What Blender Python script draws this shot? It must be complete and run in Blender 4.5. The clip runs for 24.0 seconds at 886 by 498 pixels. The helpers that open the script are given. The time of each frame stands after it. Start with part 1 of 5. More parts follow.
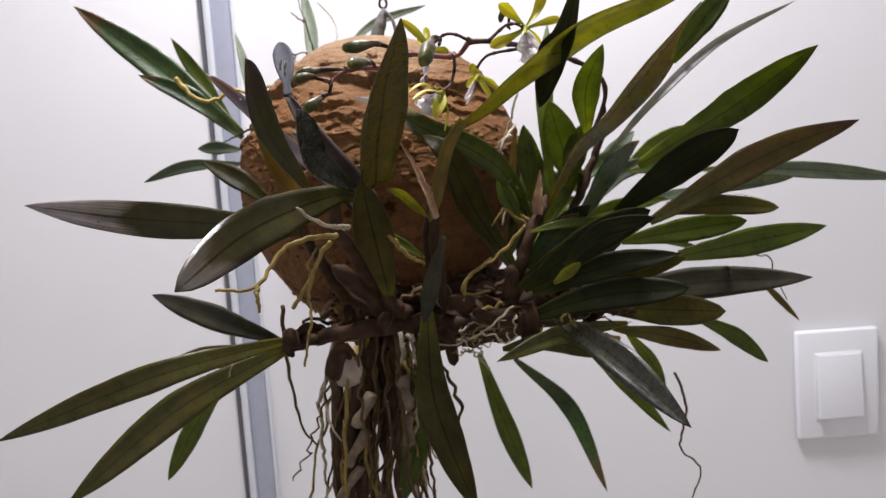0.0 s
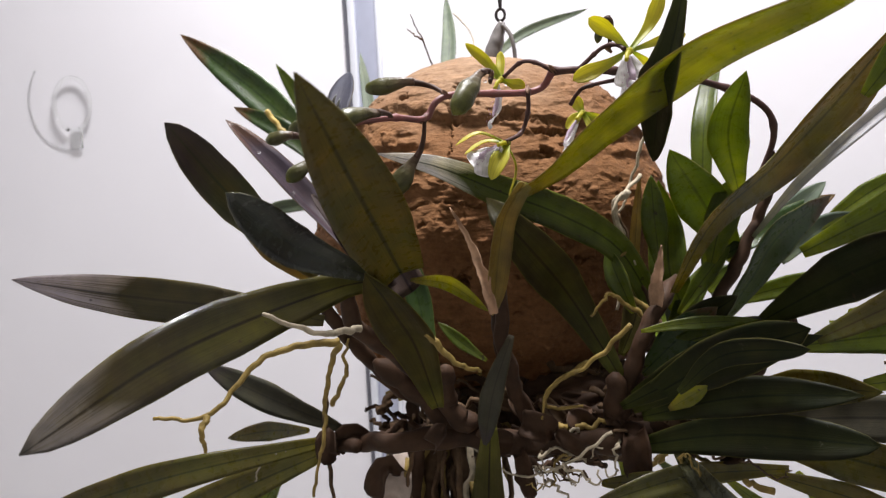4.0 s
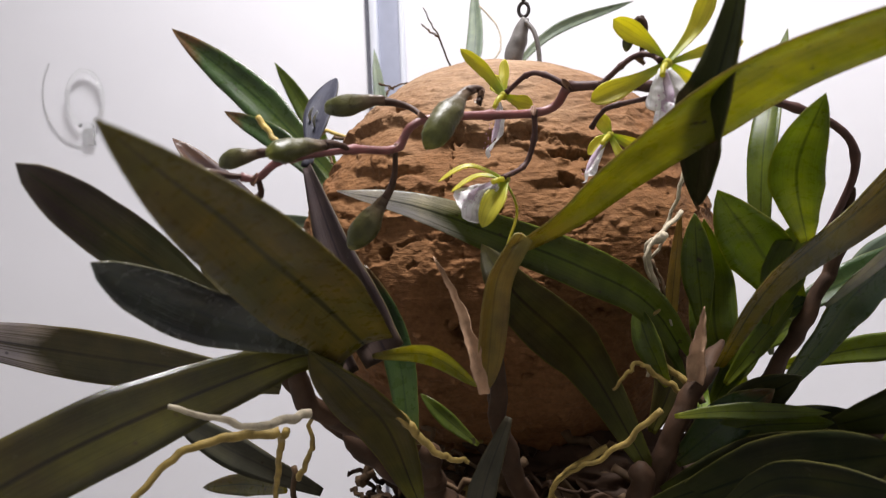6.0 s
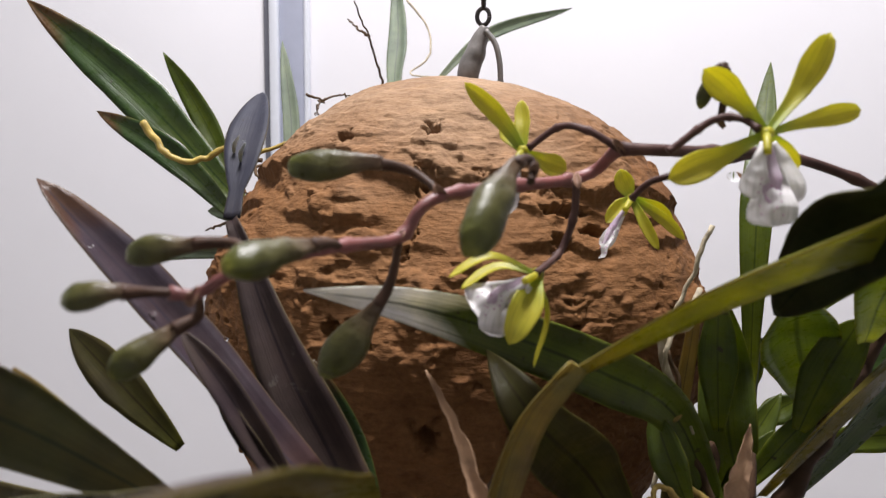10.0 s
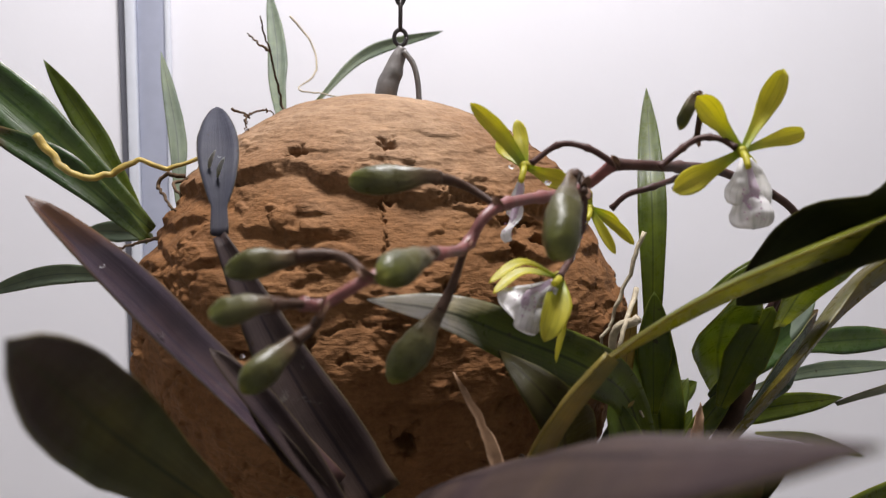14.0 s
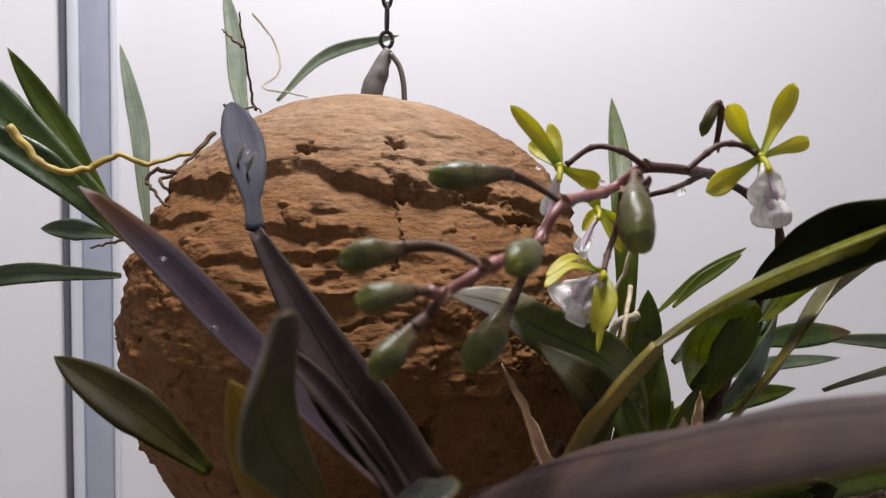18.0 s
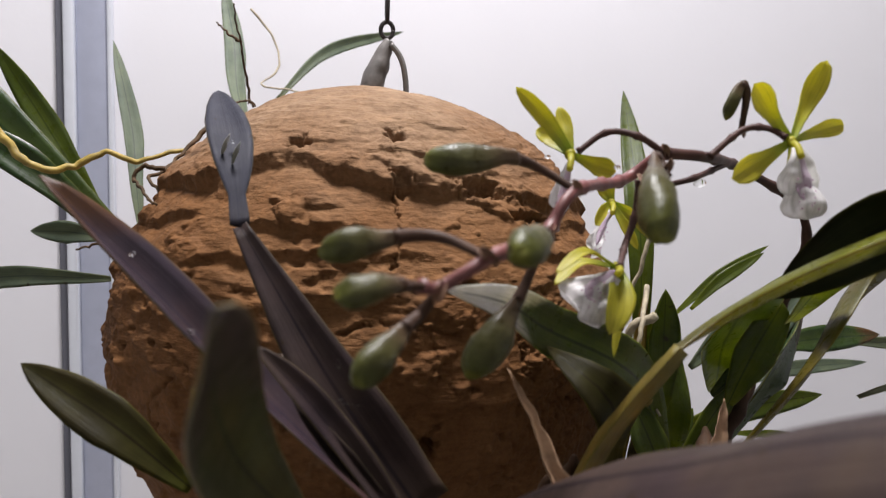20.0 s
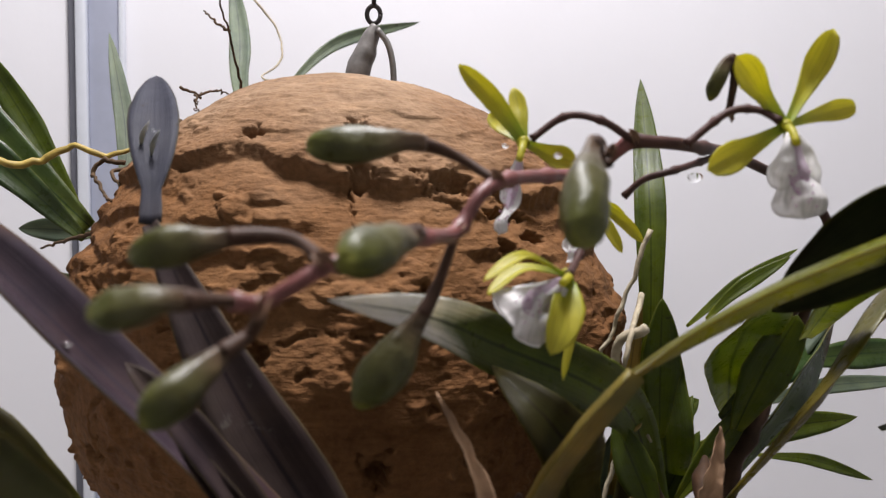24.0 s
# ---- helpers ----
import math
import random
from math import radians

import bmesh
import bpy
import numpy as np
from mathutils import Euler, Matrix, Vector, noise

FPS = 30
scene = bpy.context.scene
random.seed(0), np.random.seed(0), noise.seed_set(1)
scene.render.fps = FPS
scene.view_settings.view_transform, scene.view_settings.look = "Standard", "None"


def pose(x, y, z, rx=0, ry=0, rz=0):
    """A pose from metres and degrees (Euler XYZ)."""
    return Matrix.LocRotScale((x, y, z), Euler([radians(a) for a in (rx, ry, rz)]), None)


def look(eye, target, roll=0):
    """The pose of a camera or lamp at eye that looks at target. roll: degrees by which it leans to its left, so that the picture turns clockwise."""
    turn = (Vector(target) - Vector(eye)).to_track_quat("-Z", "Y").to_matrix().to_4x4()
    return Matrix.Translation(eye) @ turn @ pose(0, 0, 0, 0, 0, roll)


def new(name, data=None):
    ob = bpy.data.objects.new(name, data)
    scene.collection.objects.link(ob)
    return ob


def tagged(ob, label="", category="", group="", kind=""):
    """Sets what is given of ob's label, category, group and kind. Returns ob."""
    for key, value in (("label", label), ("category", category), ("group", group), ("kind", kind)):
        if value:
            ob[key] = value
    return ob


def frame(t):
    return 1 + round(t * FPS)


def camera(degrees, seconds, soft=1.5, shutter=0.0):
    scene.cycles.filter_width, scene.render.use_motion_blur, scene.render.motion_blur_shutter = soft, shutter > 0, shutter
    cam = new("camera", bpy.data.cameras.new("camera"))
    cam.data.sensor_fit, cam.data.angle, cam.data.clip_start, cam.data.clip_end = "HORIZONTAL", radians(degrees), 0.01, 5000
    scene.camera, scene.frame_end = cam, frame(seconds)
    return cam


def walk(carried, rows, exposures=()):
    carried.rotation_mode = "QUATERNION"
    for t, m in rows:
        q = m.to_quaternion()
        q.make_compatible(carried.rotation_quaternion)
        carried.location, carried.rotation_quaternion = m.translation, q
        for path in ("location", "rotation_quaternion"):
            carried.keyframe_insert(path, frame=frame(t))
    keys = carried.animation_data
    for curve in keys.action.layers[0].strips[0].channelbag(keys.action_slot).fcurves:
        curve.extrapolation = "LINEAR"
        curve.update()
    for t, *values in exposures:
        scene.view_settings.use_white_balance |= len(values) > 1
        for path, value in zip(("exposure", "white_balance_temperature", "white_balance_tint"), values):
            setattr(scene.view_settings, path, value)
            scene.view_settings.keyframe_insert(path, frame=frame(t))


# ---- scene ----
# ---- camera ----
cam = camera(61.09, 24.0, soft=1.25)
# seconds, eye, yaw to the left, pitch up, roll
PATH = [
    (0.0, -0.0042, 0.0027, 1.4011, 0.04, -5.47, -4.06),
    (0.5, 0.0146, 0.0076, 1.3982, 2.15, -5.43, -4.07),
    (1.0, 0.0373, 0.0073, 1.4016, 4.09, -5.33, -4.04),
    (1.5, 0.0550, 0.0169, 1.4043, 6.72, -5.38, -4.30),
    (3.5, 0.0743, 0.0994, 1.4218, 15.75, -4.68, -3.61),
    (4.0, 0.0644, 0.1226, 1.4305, 17.46, -4.64, -3.13),
    (4.5, 0.0729, 0.1321, 1.4420, 20.26, -4.80, -2.72),
    (5.0, 0.0672, 0.1523, 1.4466, 20.40, -4.79, -2.75),
    (5.5, 0.0625, 0.1715, 1.4483, 22.08, -5.24, -2.69),
    (6.0, 0.0663, 0.1918, 1.4473, 21.16, -5.29, -2.06),
    (6.5, 0.0577, 0.2034, 1.4522, 20.54, -5.30, -1.49),
    (7.0, 0.0439, 0.2207, 1.4560, 18.80, -6.39, -0.67),
    (7.5, 0.0334, 0.2352, 1.4606, 16.60, -6.55, -0.55),
    (8.0, 0.0281, 0.2482, 1.4626, 15.42, -7.01, 0.17),
    (8.5, 0.0248, 0.2574, 1.4636, 14.81, -7.12, 0.79),
    (9.0, 0.0155, 0.2597, 1.4659, 12.39, -7.10, 0.48),
    (9.5, 0.0163, 0.2501, 1.4690, 11.00, -6.13, 0.44),
    (10.0, 0.0120, 0.2485, 1.4718, 10.95, -6.76, 0.66),
    (10.5, 0.0007, 0.2518, 1.4703, 8.94, -6.49, 0.69),
    (12.5, -0.0244, 0.2404, 1.4706, 2.32, -5.75, 1.21),
    (13.0, -0.0300, 0.2451, 1.4686, 0.13, -5.38, 1.27),
    (13.5, -0.0317, 0.2423, 1.4686, -1.90, -5.30, 0.81),
    (14.0, -0.0388, 0.2336, 1.4709, -3.60, -5.41, 0.47),
    (14.5, -0.0496, 0.2353, 1.4688, -5.12, -4.70, 0.45),
    (15.0, -0.0531, 0.2395, 1.4683, -6.81, -4.63, 0.82),
    (15.5, -0.0595, 0.2409, 1.4671, -8.43, -4.84, 1.06),
    (16.0, -0.0674, 0.2437, 1.4665, -8.80, -5.00, 0.93),
    (16.5, -0.0665, 0.2453, 1.4658, -9.62, -4.64, 1.30),
    (17.0, -0.0691, 0.2432, 1.4669, -10.00, -5.01, 1.35),
    (17.5, -0.0762, 0.2316, 1.4683, -10.82, -4.91, 1.52),
    (19.5, -0.0750, 0.2362, 1.4668, -10.60, -4.66, 1.15),
    (20.0, -0.0707, 0.2479, 1.4641, -10.11, -4.40, 1.06),
    (20.5, -0.0600, 0.2539, 1.4649, -9.45, -4.48, 1.19),
    (21.0, -0.0568, 0.2575, 1.4645, -8.12, -4.75, 1.02),
    (21.5, -0.0530, 0.2653, 1.4631, -7.13, -4.65, 0.91),
    (22.0, -0.0446, 0.2639, 1.4635, -5.90, -4.41, 1.03),
    (22.5, -0.0379, 0.2639, 1.4630, -4.32, -4.72, 1.38),
    (23.0, -0.0333, 0.2669, 1.4629, -3.03, -4.47, 1.10),
    (23.5, -0.0351, 0.2683, 1.4628, -3.83, -4.28, 1.00),
    (24.0, -0.0387, 0.2691, 1.4633, -5.81, -4.50, 1.14),
]


def eye_pose(x, y, z, yaw, pitch, roll):
    a, b = radians(yaw), radians(pitch)
    way = Vector((-math.sin(a) * math.cos(b), math.cos(a) * math.cos(b), math.sin(b)))
    return look((x, y, z), Vector((x, y, z)) + way, roll)


cam.data.dof.use_dof, cam.data.dof.focus_distance, cam.data.dof.aperture_fstop = True, 0.295, 22.0
walk(cam, [(t, eye_pose(*row)) for t, *row in PATH], [(0.0, 0.02), (4.0, 0.17), (5.5, 0.06), (7.0, 0.15), (8.0, 0.15), (10.0, -0.08), (13.0, -0.2), (20.0, -0.33), (24.0, -0.28)])

# ---- world and light ----
WALL_Y, CEILING_Z, LAMP = 0.83, 2.44, (-0.03, 0.50, 2.28)
world = bpy.data.worlds.new("world")
world.use_nodes = True
world.node_tree.nodes["Background"].inputs[0].default_value = (0.8, 0.85, 1.0, 1)
world.node_tree.nodes["Background"].inputs[1].default_value = 0.02
scene.world = world
lamp = bpy.data.lights.new("ceiling_lamp_light", "AREA")
lamp.shape, lamp.size, lamp.energy, lamp.color = "DISK", 0.24, 20.3, (1.0, 0.975, 1.0)
lamp_object = new("ceiling_lamp_light", lamp)
lamp_object.matrix_world = look((LAMP[0], LAMP[1], LAMP[2] - 0.035), (LAMP[0], LAMP[1] - 0.15, LAMP[2] - 1))


# ---- materials ----
def material(name):
    m = bpy.data.materials.new(name)
    m.use_nodes = True
    t = m.node_tree
    return m, t, t.nodes["Principled BSDF"], t.nodes["Material Output"]


def noise_node(t, scale, detail=4.0, rough=0.55, stretch=None, coord="Object"):
    c = t.nodes.new("ShaderNodeTexCoord")
    n = t.nodes.new("ShaderNodeTexNoise")
    n.inputs["Scale"].default_value, n.inputs["Detail"].default_value, n.inputs["Roughness"].default_value = scale, detail, rough
    if stretch:
        mp = t.nodes.new("ShaderNodeMapping")
        mp.inputs["Scale"].default_value = stretch
        t.links.new(c.outputs[coord], mp.inputs[0])
        t.links.new(mp.outputs[0], n.inputs["Vector"])
    else:
        t.links.new(c.outputs[coord], n.inputs["Vector"])
    return n


def ramp(t, source, stops):
    r = t.nodes.new("ShaderNodeValToRGB")
    e = r.color_ramp.elements
    while len(e) < len(stops):
        e.new(0.5)
    for k, (p, c) in zip(e, stops):
        k.position, k.color = p, (*c, 1)
    t.links.new(source, r.inputs[0])
    return r.outputs[0]


def mix(t, fac, a, b, mode="MIX"):
    m = t.nodes.new("ShaderNodeMix")
    m.data_type, m.blend_type = "RGBA", mode
    for k, v in ((0, fac), (6, a), (7, b)):
        if hasattr(v, "links"):
            t.links.new(v, m.inputs[k])
        else:
            m.inputs[k].default_value = v if k == 0 else (*v, 1)
    return m.outputs[2]


def bump(t, bsdf, height, strength, distance):
    b = t.nodes.new("ShaderNodeBump")
    b.inputs["Strength"].default_value, b.inputs["Distance"].default_value = strength, distance
    t.links.new(height, b.inputs["Height"])
    t.links.new(b.outputs[0], bsdf.inputs["Normal"])


def plain(name, color, rough, metal=0.0, vary=0.12, scale=40.0, relief=0.0, depth=0.001, gloss=0.5):
    m, t, p, _ = material(name)
    n = noise_node(t, scale)
    dark = tuple(c * (1 - vary) for c in color)
    t.links.new(ramp(t, n.outputs[0], [(0.3, dark), (0.7, color)]), p.inputs["Base Color"])
    p.inputs["Roughness"].default_value, p.inputs["Metallic"].default_value = rough, metal
    p.inputs["Specular IOR Level"].default_value = gloss
    if relief:
        bump(t, p, n.outputs[0], relief, depth)
    return m


def leaf_material(name, upper, under, glow, rough=0.28, tip=None, through_light=0.3, tip_from=0.84, gloss=0.32):
    """A waxy leaf: the colour along its length runs with the V of its map, spots and streaks by noise, light passing through it."""
    m, t, p, out = material(name)
    uv = t.nodes.new("ShaderNodeUVMap")
    uv.uv_map = "UVMap"
    sep = t.nodes.new("ShaderNodeSeparateXYZ")
    t.links.new(uv.outputs[0], sep.inputs[0])
    info = t.nodes.new("ShaderNodeObjectInfo")
    big = noise_node(t, 38.0, 3.0)
    veins = t.nodes.new("ShaderNodeTexNoise")
    mp = t.nodes.new("ShaderNodeMapping")
    mp.inputs["Scale"].default_value = (46, 2.2, 1)
    t.links.new(uv.outputs[0], mp.inputs[0])
    t.links.new(mp.outputs[0], veins.inputs["Vector"])
    veins.inputs["Scale"].default_value = 1.0
    body = mix(t, ramp(t, big.outputs[0], [(0.35, (0, 0, 0)), (0.68, (1, 1, 1))]), upper, under)
    along = ramp(t, sep.outputs[1], [(0.0, (1, 1, 1)), (0.16, (0.25, 0.25, 0.25)), (0.5, (0, 0, 0))])
    body = mix(t, along, body, glow)
    centre = ramp(t, sep.outputs[0], [(0.12, (0, 0, 0)), (0.44, (0.42, 0.42, 0.42)), (0.56, (0.42, 0.42, 0.42)), (0.88, (0, 0, 0))])
    body = mix(t, mix(t, 1.0, centre, ramp(t, big.outputs[0], [(0.35, (0.3, 0.3, 0.3)), (0.6, (1, 1, 1))]), "MULTIPLY"), body, tuple(0.7 * c + 0.3 * u for c, u in zip(glow, upper)))
    if tip:
        fold = t.nodes.new("ShaderNodeMath")
        fold.operation = "PINGPONG"
        t.links.new(sep.outputs[0], fold.inputs[0])
        fold.inputs[1].default_value = 0.5
        edge = t.nodes.new("ShaderNodeMath")
        edge.operation = "MULTIPLY_ADD"
        t.links.new(fold.outputs[0], edge.inputs[0])
        edge.inputs[1].default_value = -0.16
        t.links.new(sep.outputs[1], edge.inputs[2])
        ragged = t.nodes.new("ShaderNodeMath")
        ragged.operation = "MULTIPLY_ADD"
        t.links.new(big.outputs[0], ragged.inputs[0])
        ragged.inputs[1].default_value = 0.16
        t.links.new(edge.outputs[0], ragged.inputs[2])
        # Mask of the tip colour: withered ends, and lamp sheen painted on three leaves.
        dry_or_lit = ramp(t, ragged.outputs[0], [(tip_from, (0, 0, 0)), (tip_from + 0.06, (0.55, 0.55, 0.55)), (0.95, (1, 1, 1))])
        dry_or_lit = mix(t, 1.0, dry_or_lit, ramp(t, veins.outputs[0], [(0.36, (0.25, 0.25, 0.25)), (0.56, (1, 1, 1))]), "MULTIPLY")
        body = mix(t, dry_or_lit, body, tip)
    streak = ramp(t, veins.outputs[0], [(0.3, (0.72, 0.72, 0.72)), (0.7, (1.12, 1.12, 1.12))])
    body = mix(t, 0.7, body, streak, "MULTIPLY")
    rnd = ramp(t, info.outputs["Random"], [(0.0, (0.75, 0.78, 0.75)), (1.0, (1.2, 1.15, 1.1))])
    body = mix(t, 1.0, body, rnd, "MULTIPLY")
    rib = ramp(t, sep.outputs[0], [(0.455, (0, 0, 0)), (0.49, (1, 1, 1)), (0.51, (1, 1, 1)), (0.545, (0, 0, 0))])
    body = mix(t, rib, body, tuple(c * 0.55 for c in upper))
    # Paler leaf margin, with the light its edge catches painted in.
    rim = ramp(t, sep.outputs[0], [(0.0, (0.8, 0.8, 0.8)), (0.035, (0, 0, 0)), (0.965, (0, 0, 0)), (1.0, (0.8, 0.8, 0.8))])
    body = mix(t, rim, body, tuple(c * 0.5 + e for c, e in zip(glow, (0.05, 0.04, 0.012))))
    mottle = noise_node(t, 95.0, 4.0, 0.6)
    body = mix(t, 0.8, body, ramp(t, mottle.outputs[0], [(0.28, (0.68, 0.70, 0.70)), (0.5, (1, 1, 1)), (0.74, (1.34, 1.30, 1.15))]), "MULTIPLY")
    scale = noise_node(t, 64.0, 6.0, 0.75)
    body = mix(t, ramp(t, scale.outputs[0], [(0.64, (0, 0, 0)), (0.72, (0.30, 0.30, 0.30))]), body, (0.20, 0.19, 0.17))
    spots = noise_node(t, 210.0, 2.0)
    body = mix(t, ramp(t, spots.outputs[0], [(0.71, (0, 0, 0)), (0.75, (0.8, 0.8, 0.8))]), body, (0.03, 0.02, 0.012))
    t.links.new(body, p.inputs["Base Color"])
    fine = noise_node(t, 320.0, 3.0)
    t.links.new(ramp(t, fine.outputs[0], [(0.3, (rough - 0.05,) * 3), (0.7, (rough + 0.10,) * 3)]), p.inputs["Roughness"])
    p.inputs["Specular IOR Level"].default_value = gloss
    bump(t, p, mix(t, 0.35, veins.outputs[0], mottle.outputs[0]), 0.32, 0.0009)
    lit = t.nodes.new("ShaderNodeBsdfTranslucent")
    passed = mix(t, 1.0, body, (2.5, 2.25, 0.8), "MULTIPLY")
    t.links.new(mix(t, dry_or_lit, passed, tip) if tip else passed, lit.inputs[0])
    both = t.nodes.new("ShaderNodeMixShader")
    both.inputs[0].default_value = through_light
    t.links.new(p.outputs[0], both.inputs[1])
    t.links.new(lit.outputs[0], both.inputs[2])
    t.links.new(both.outputs[0], out.inputs[0])
    return m


LEAF = {
    "dark": leaf_material("leaf_dark", (0.070, 0.070, 0.019), (0.092, 0.070, 0.021), (0.15, 0.13, 0.015), through_light=0.42),
    # Greyish tip is a lamp highlight put into the colour.
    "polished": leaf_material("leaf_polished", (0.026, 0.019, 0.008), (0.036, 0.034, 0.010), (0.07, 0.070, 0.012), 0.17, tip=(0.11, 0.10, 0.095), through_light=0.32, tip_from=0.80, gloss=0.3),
    # Silver tip stands in for the lamp's reflection on the blade.
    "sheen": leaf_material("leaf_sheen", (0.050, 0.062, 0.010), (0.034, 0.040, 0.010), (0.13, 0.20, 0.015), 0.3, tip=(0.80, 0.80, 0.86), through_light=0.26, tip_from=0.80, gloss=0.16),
    # Pale tip paints the lamplit end beyond the shadow's edge.
    "drytip": leaf_material("leaf_lit_tip", (0.056, 0.044, 0.014), (0.046, 0.040, 0.014), (0.08, 0.07, 0.02), 0.36, tip=(0.42, 0.38, 0.44), through_light=0.34, tip_from=0.68),
    "black": leaf_material("leaf_black", (0.020, 0.022, 0.022), (0.028, 0.026, 0.020), (0.06, 0.06, 0.02), 0.25, through_light=0.12),
    "green": leaf_material("leaf_green", (0.080, 0.110, 0.016), (0.060, 0.084, 0.016), (0.18, 0.21, 0.02), through_light=0.52),
    "darkgreen": leaf_material("leaf_dark_green", (0.034, 0.066, 0.018), (0.028, 0.052, 0.016), (0.09, 0.11, 0.02), tip=(0.12, 0.05, 0.02)),
    "purple": leaf_material("leaf_purple", (0.050, 0.036, 0.052), (0.040, 0.027, 0.036), (0.075, 0.036, 0.034), 0.34, tip=(0.11, 0.045, 0.018), through_light=0.15, gloss=0.24),
    "violet": leaf_material("leaf_violet", (0.044, 0.044, 0.066), (0.034, 0.033, 0.048), (0.04, 0.035, 0.045), 0.5, through_light=0.12, gloss=0.10),
    "glossy": leaf_material("leaf_glossy", (0.034, 0.040, 0.034), (0.030, 0.030, 0.032), (0.06, 0.07, 0.03), 0.22, through_light=0.12, gloss=0.5),
    "brown": leaf_material("leaf_brown", (0.19, 0.135, 0.025), (0.13, 0.085, 0.02), (0.20, 0.16, 0.03), 0.45),
    "brownleaf": leaf_material("leaf_bronze", (0.105, 0.070, 0.020), (0.085, 0.075, 0.020), (0.08, 0.09, 0.02), tip=(0.10, 0.05, 0.04), through_light=0.42),
    "yellow": leaf_material("leaf_yellow", (0.200, 0.215, 0.014), (0.155, 0.172, 0.014), (0.13, 0.095, 0.02), through_light=0.48),
    "umber": leaf_material("leaf_umber", (0.042, 0.033, 0.014), (0.052, 0.044, 0.016), (0.090, 0.092, 0.016), 0.40, through_light=0.40, gloss=0.1),
    "plum": leaf_material("leaf_plum", (0.034, 0.024, 0.028), (0.040, 0.030, 0.026), (0.050, 0.034, 0.028), 0.42, through_light=0.18, gloss=0.08),
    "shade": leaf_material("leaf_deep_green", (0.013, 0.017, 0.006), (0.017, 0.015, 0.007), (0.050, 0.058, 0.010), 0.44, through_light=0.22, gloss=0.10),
    "olive": leaf_material("leaf_olive", (0.066, 0.074, 0.034), (0.050, 0.050, 0.026), (0.12, 0.09, 0.02), 0.34, tip=(0.050, 0.034, 0.038), through_light=0.2, tip_from=0.66),
    "grey": leaf_material("leaf_grey", (0.055, 0.052, 0.040), (0.042, 0.042, 0.030), (0.06, 0.05, 0.03), 0.42, tip=(0.05, 0.04, 0.04), through_light=0.2, gloss=0.12),
    "pale": leaf_material("leaf_pale", (0.105, 0.135, 0.095), (0.08, 0.11, 0.08), (0.12, 0.14, 0.08), 0.45, through_light=0.25),
    "silver": leaf_material("leaf_silver", (0.30, 0.30, 0.34), (0.22, 0.23, 0.25), (0.12, 0.14, 0.08), 0.4, through_light=0.2),
}
LEAF_LABEL = {"black": "near-black glossy leaf", "purple": "dull purple folded leaf", "violet": "grey-violet spoon-shaped leaf", "brown": "yellow-brown ageing leaf", "plum": "dark purple-brown leaf", "silver": "narrow leaf with a silvery underside", "polished": "dark brown glossy strap leaf",
              "brownleaf": "bronze-brown leaf", "yellow": "long yellow-green leaf", "grey": "dull grey-green leaf", "glossy": "dark shiny leaf", "pale": "pale green leaf", "sheen": "green leaf with a lamp highlight painted on its tip", "drytip": "bronze leaf with a lamp-lit pale tip in its colour"}


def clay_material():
    """Hand-smeared clay: orange-brown below, tan on top from dust and painted-in lamp light, dark stains, fine drag
    lines and grit.
    """
    m, t, p, _ = material("clay")
    big, fine, grain = noise_node(t, 13.0, 5.0), noise_node(t, 520.0, 4.0, 0.7), noise_node(t, 130.0, 4.0, 0.65, (1, 1, 1.8))
    drag, stain = noise_node(t, 95.0, 4.0, 0.6, (1, 1, 4.5)), noise_node(t, 34.0, 4.0, 0.65)
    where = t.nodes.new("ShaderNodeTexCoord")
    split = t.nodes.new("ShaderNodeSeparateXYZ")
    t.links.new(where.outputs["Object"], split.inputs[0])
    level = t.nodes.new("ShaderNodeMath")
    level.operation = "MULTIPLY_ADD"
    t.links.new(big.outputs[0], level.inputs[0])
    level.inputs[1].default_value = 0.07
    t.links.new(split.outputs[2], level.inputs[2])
    low_clay = ramp(t, big.outputs[0], [(0.3, (0.104, 0.045, 0.016)), (0.52, (0.138, 0.063, 0.024)), (0.75, (0.172, 0.086, 0.037))])
    dusty_lit = ramp(t, big.outputs[0], [(0.3, (0.165, 0.100, 0.056)), (0.75, (0.230, 0.152, 0.096))])
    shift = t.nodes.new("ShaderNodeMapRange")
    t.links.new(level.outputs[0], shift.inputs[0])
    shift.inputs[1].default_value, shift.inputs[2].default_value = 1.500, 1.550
    # Mixed by height: lamp light on the dusty crown is put into the colour.
    c = mix(t, shift.outputs[0], low_clay, dusty_lit)
    c = mix(t, 0.75, c, ramp(t, grain.outputs[0], [(0.30, (0.66, 0.62, 0.58)), (0.5, (1, 1, 1)), (0.72, (1.24, 1.22, 1.18))]), "MULTIPLY")
    c = mix(t, 0.5, c, ramp(t, fine.outputs[0], [(0.3, (0.62, 0.60, 0.58)), (0.6, (1.12, 1.12, 1.12))]), "MULTIPLY")
    c = mix(t, ramp(t, stain.outputs[0], [(0.60, (0, 0, 0)), (0.70, (0.55, 0.55, 0.55))]), c, (0.052, 0.026, 0.013))
    c = mix(t, ramp(t, stain.outputs[0], [(0.27, (0.5, 0.5, 0.5)), (0.36, (0, 0, 0))]), c, (0.25, 0.155, 0.085))
    t.links.new(c, p.inputs["Base Color"])
    p.inputs["Roughness"].default_value, p.inputs["Specular IOR Level"].default_value = 0.8, 0.12
    h = mix(t, 0.45, drag.outputs[0], grain.outputs[0])
    h = mix(t, 0.16, h, fine.outputs[0])
    bump(t, p, h, 0.7, 0.0030)
    return m


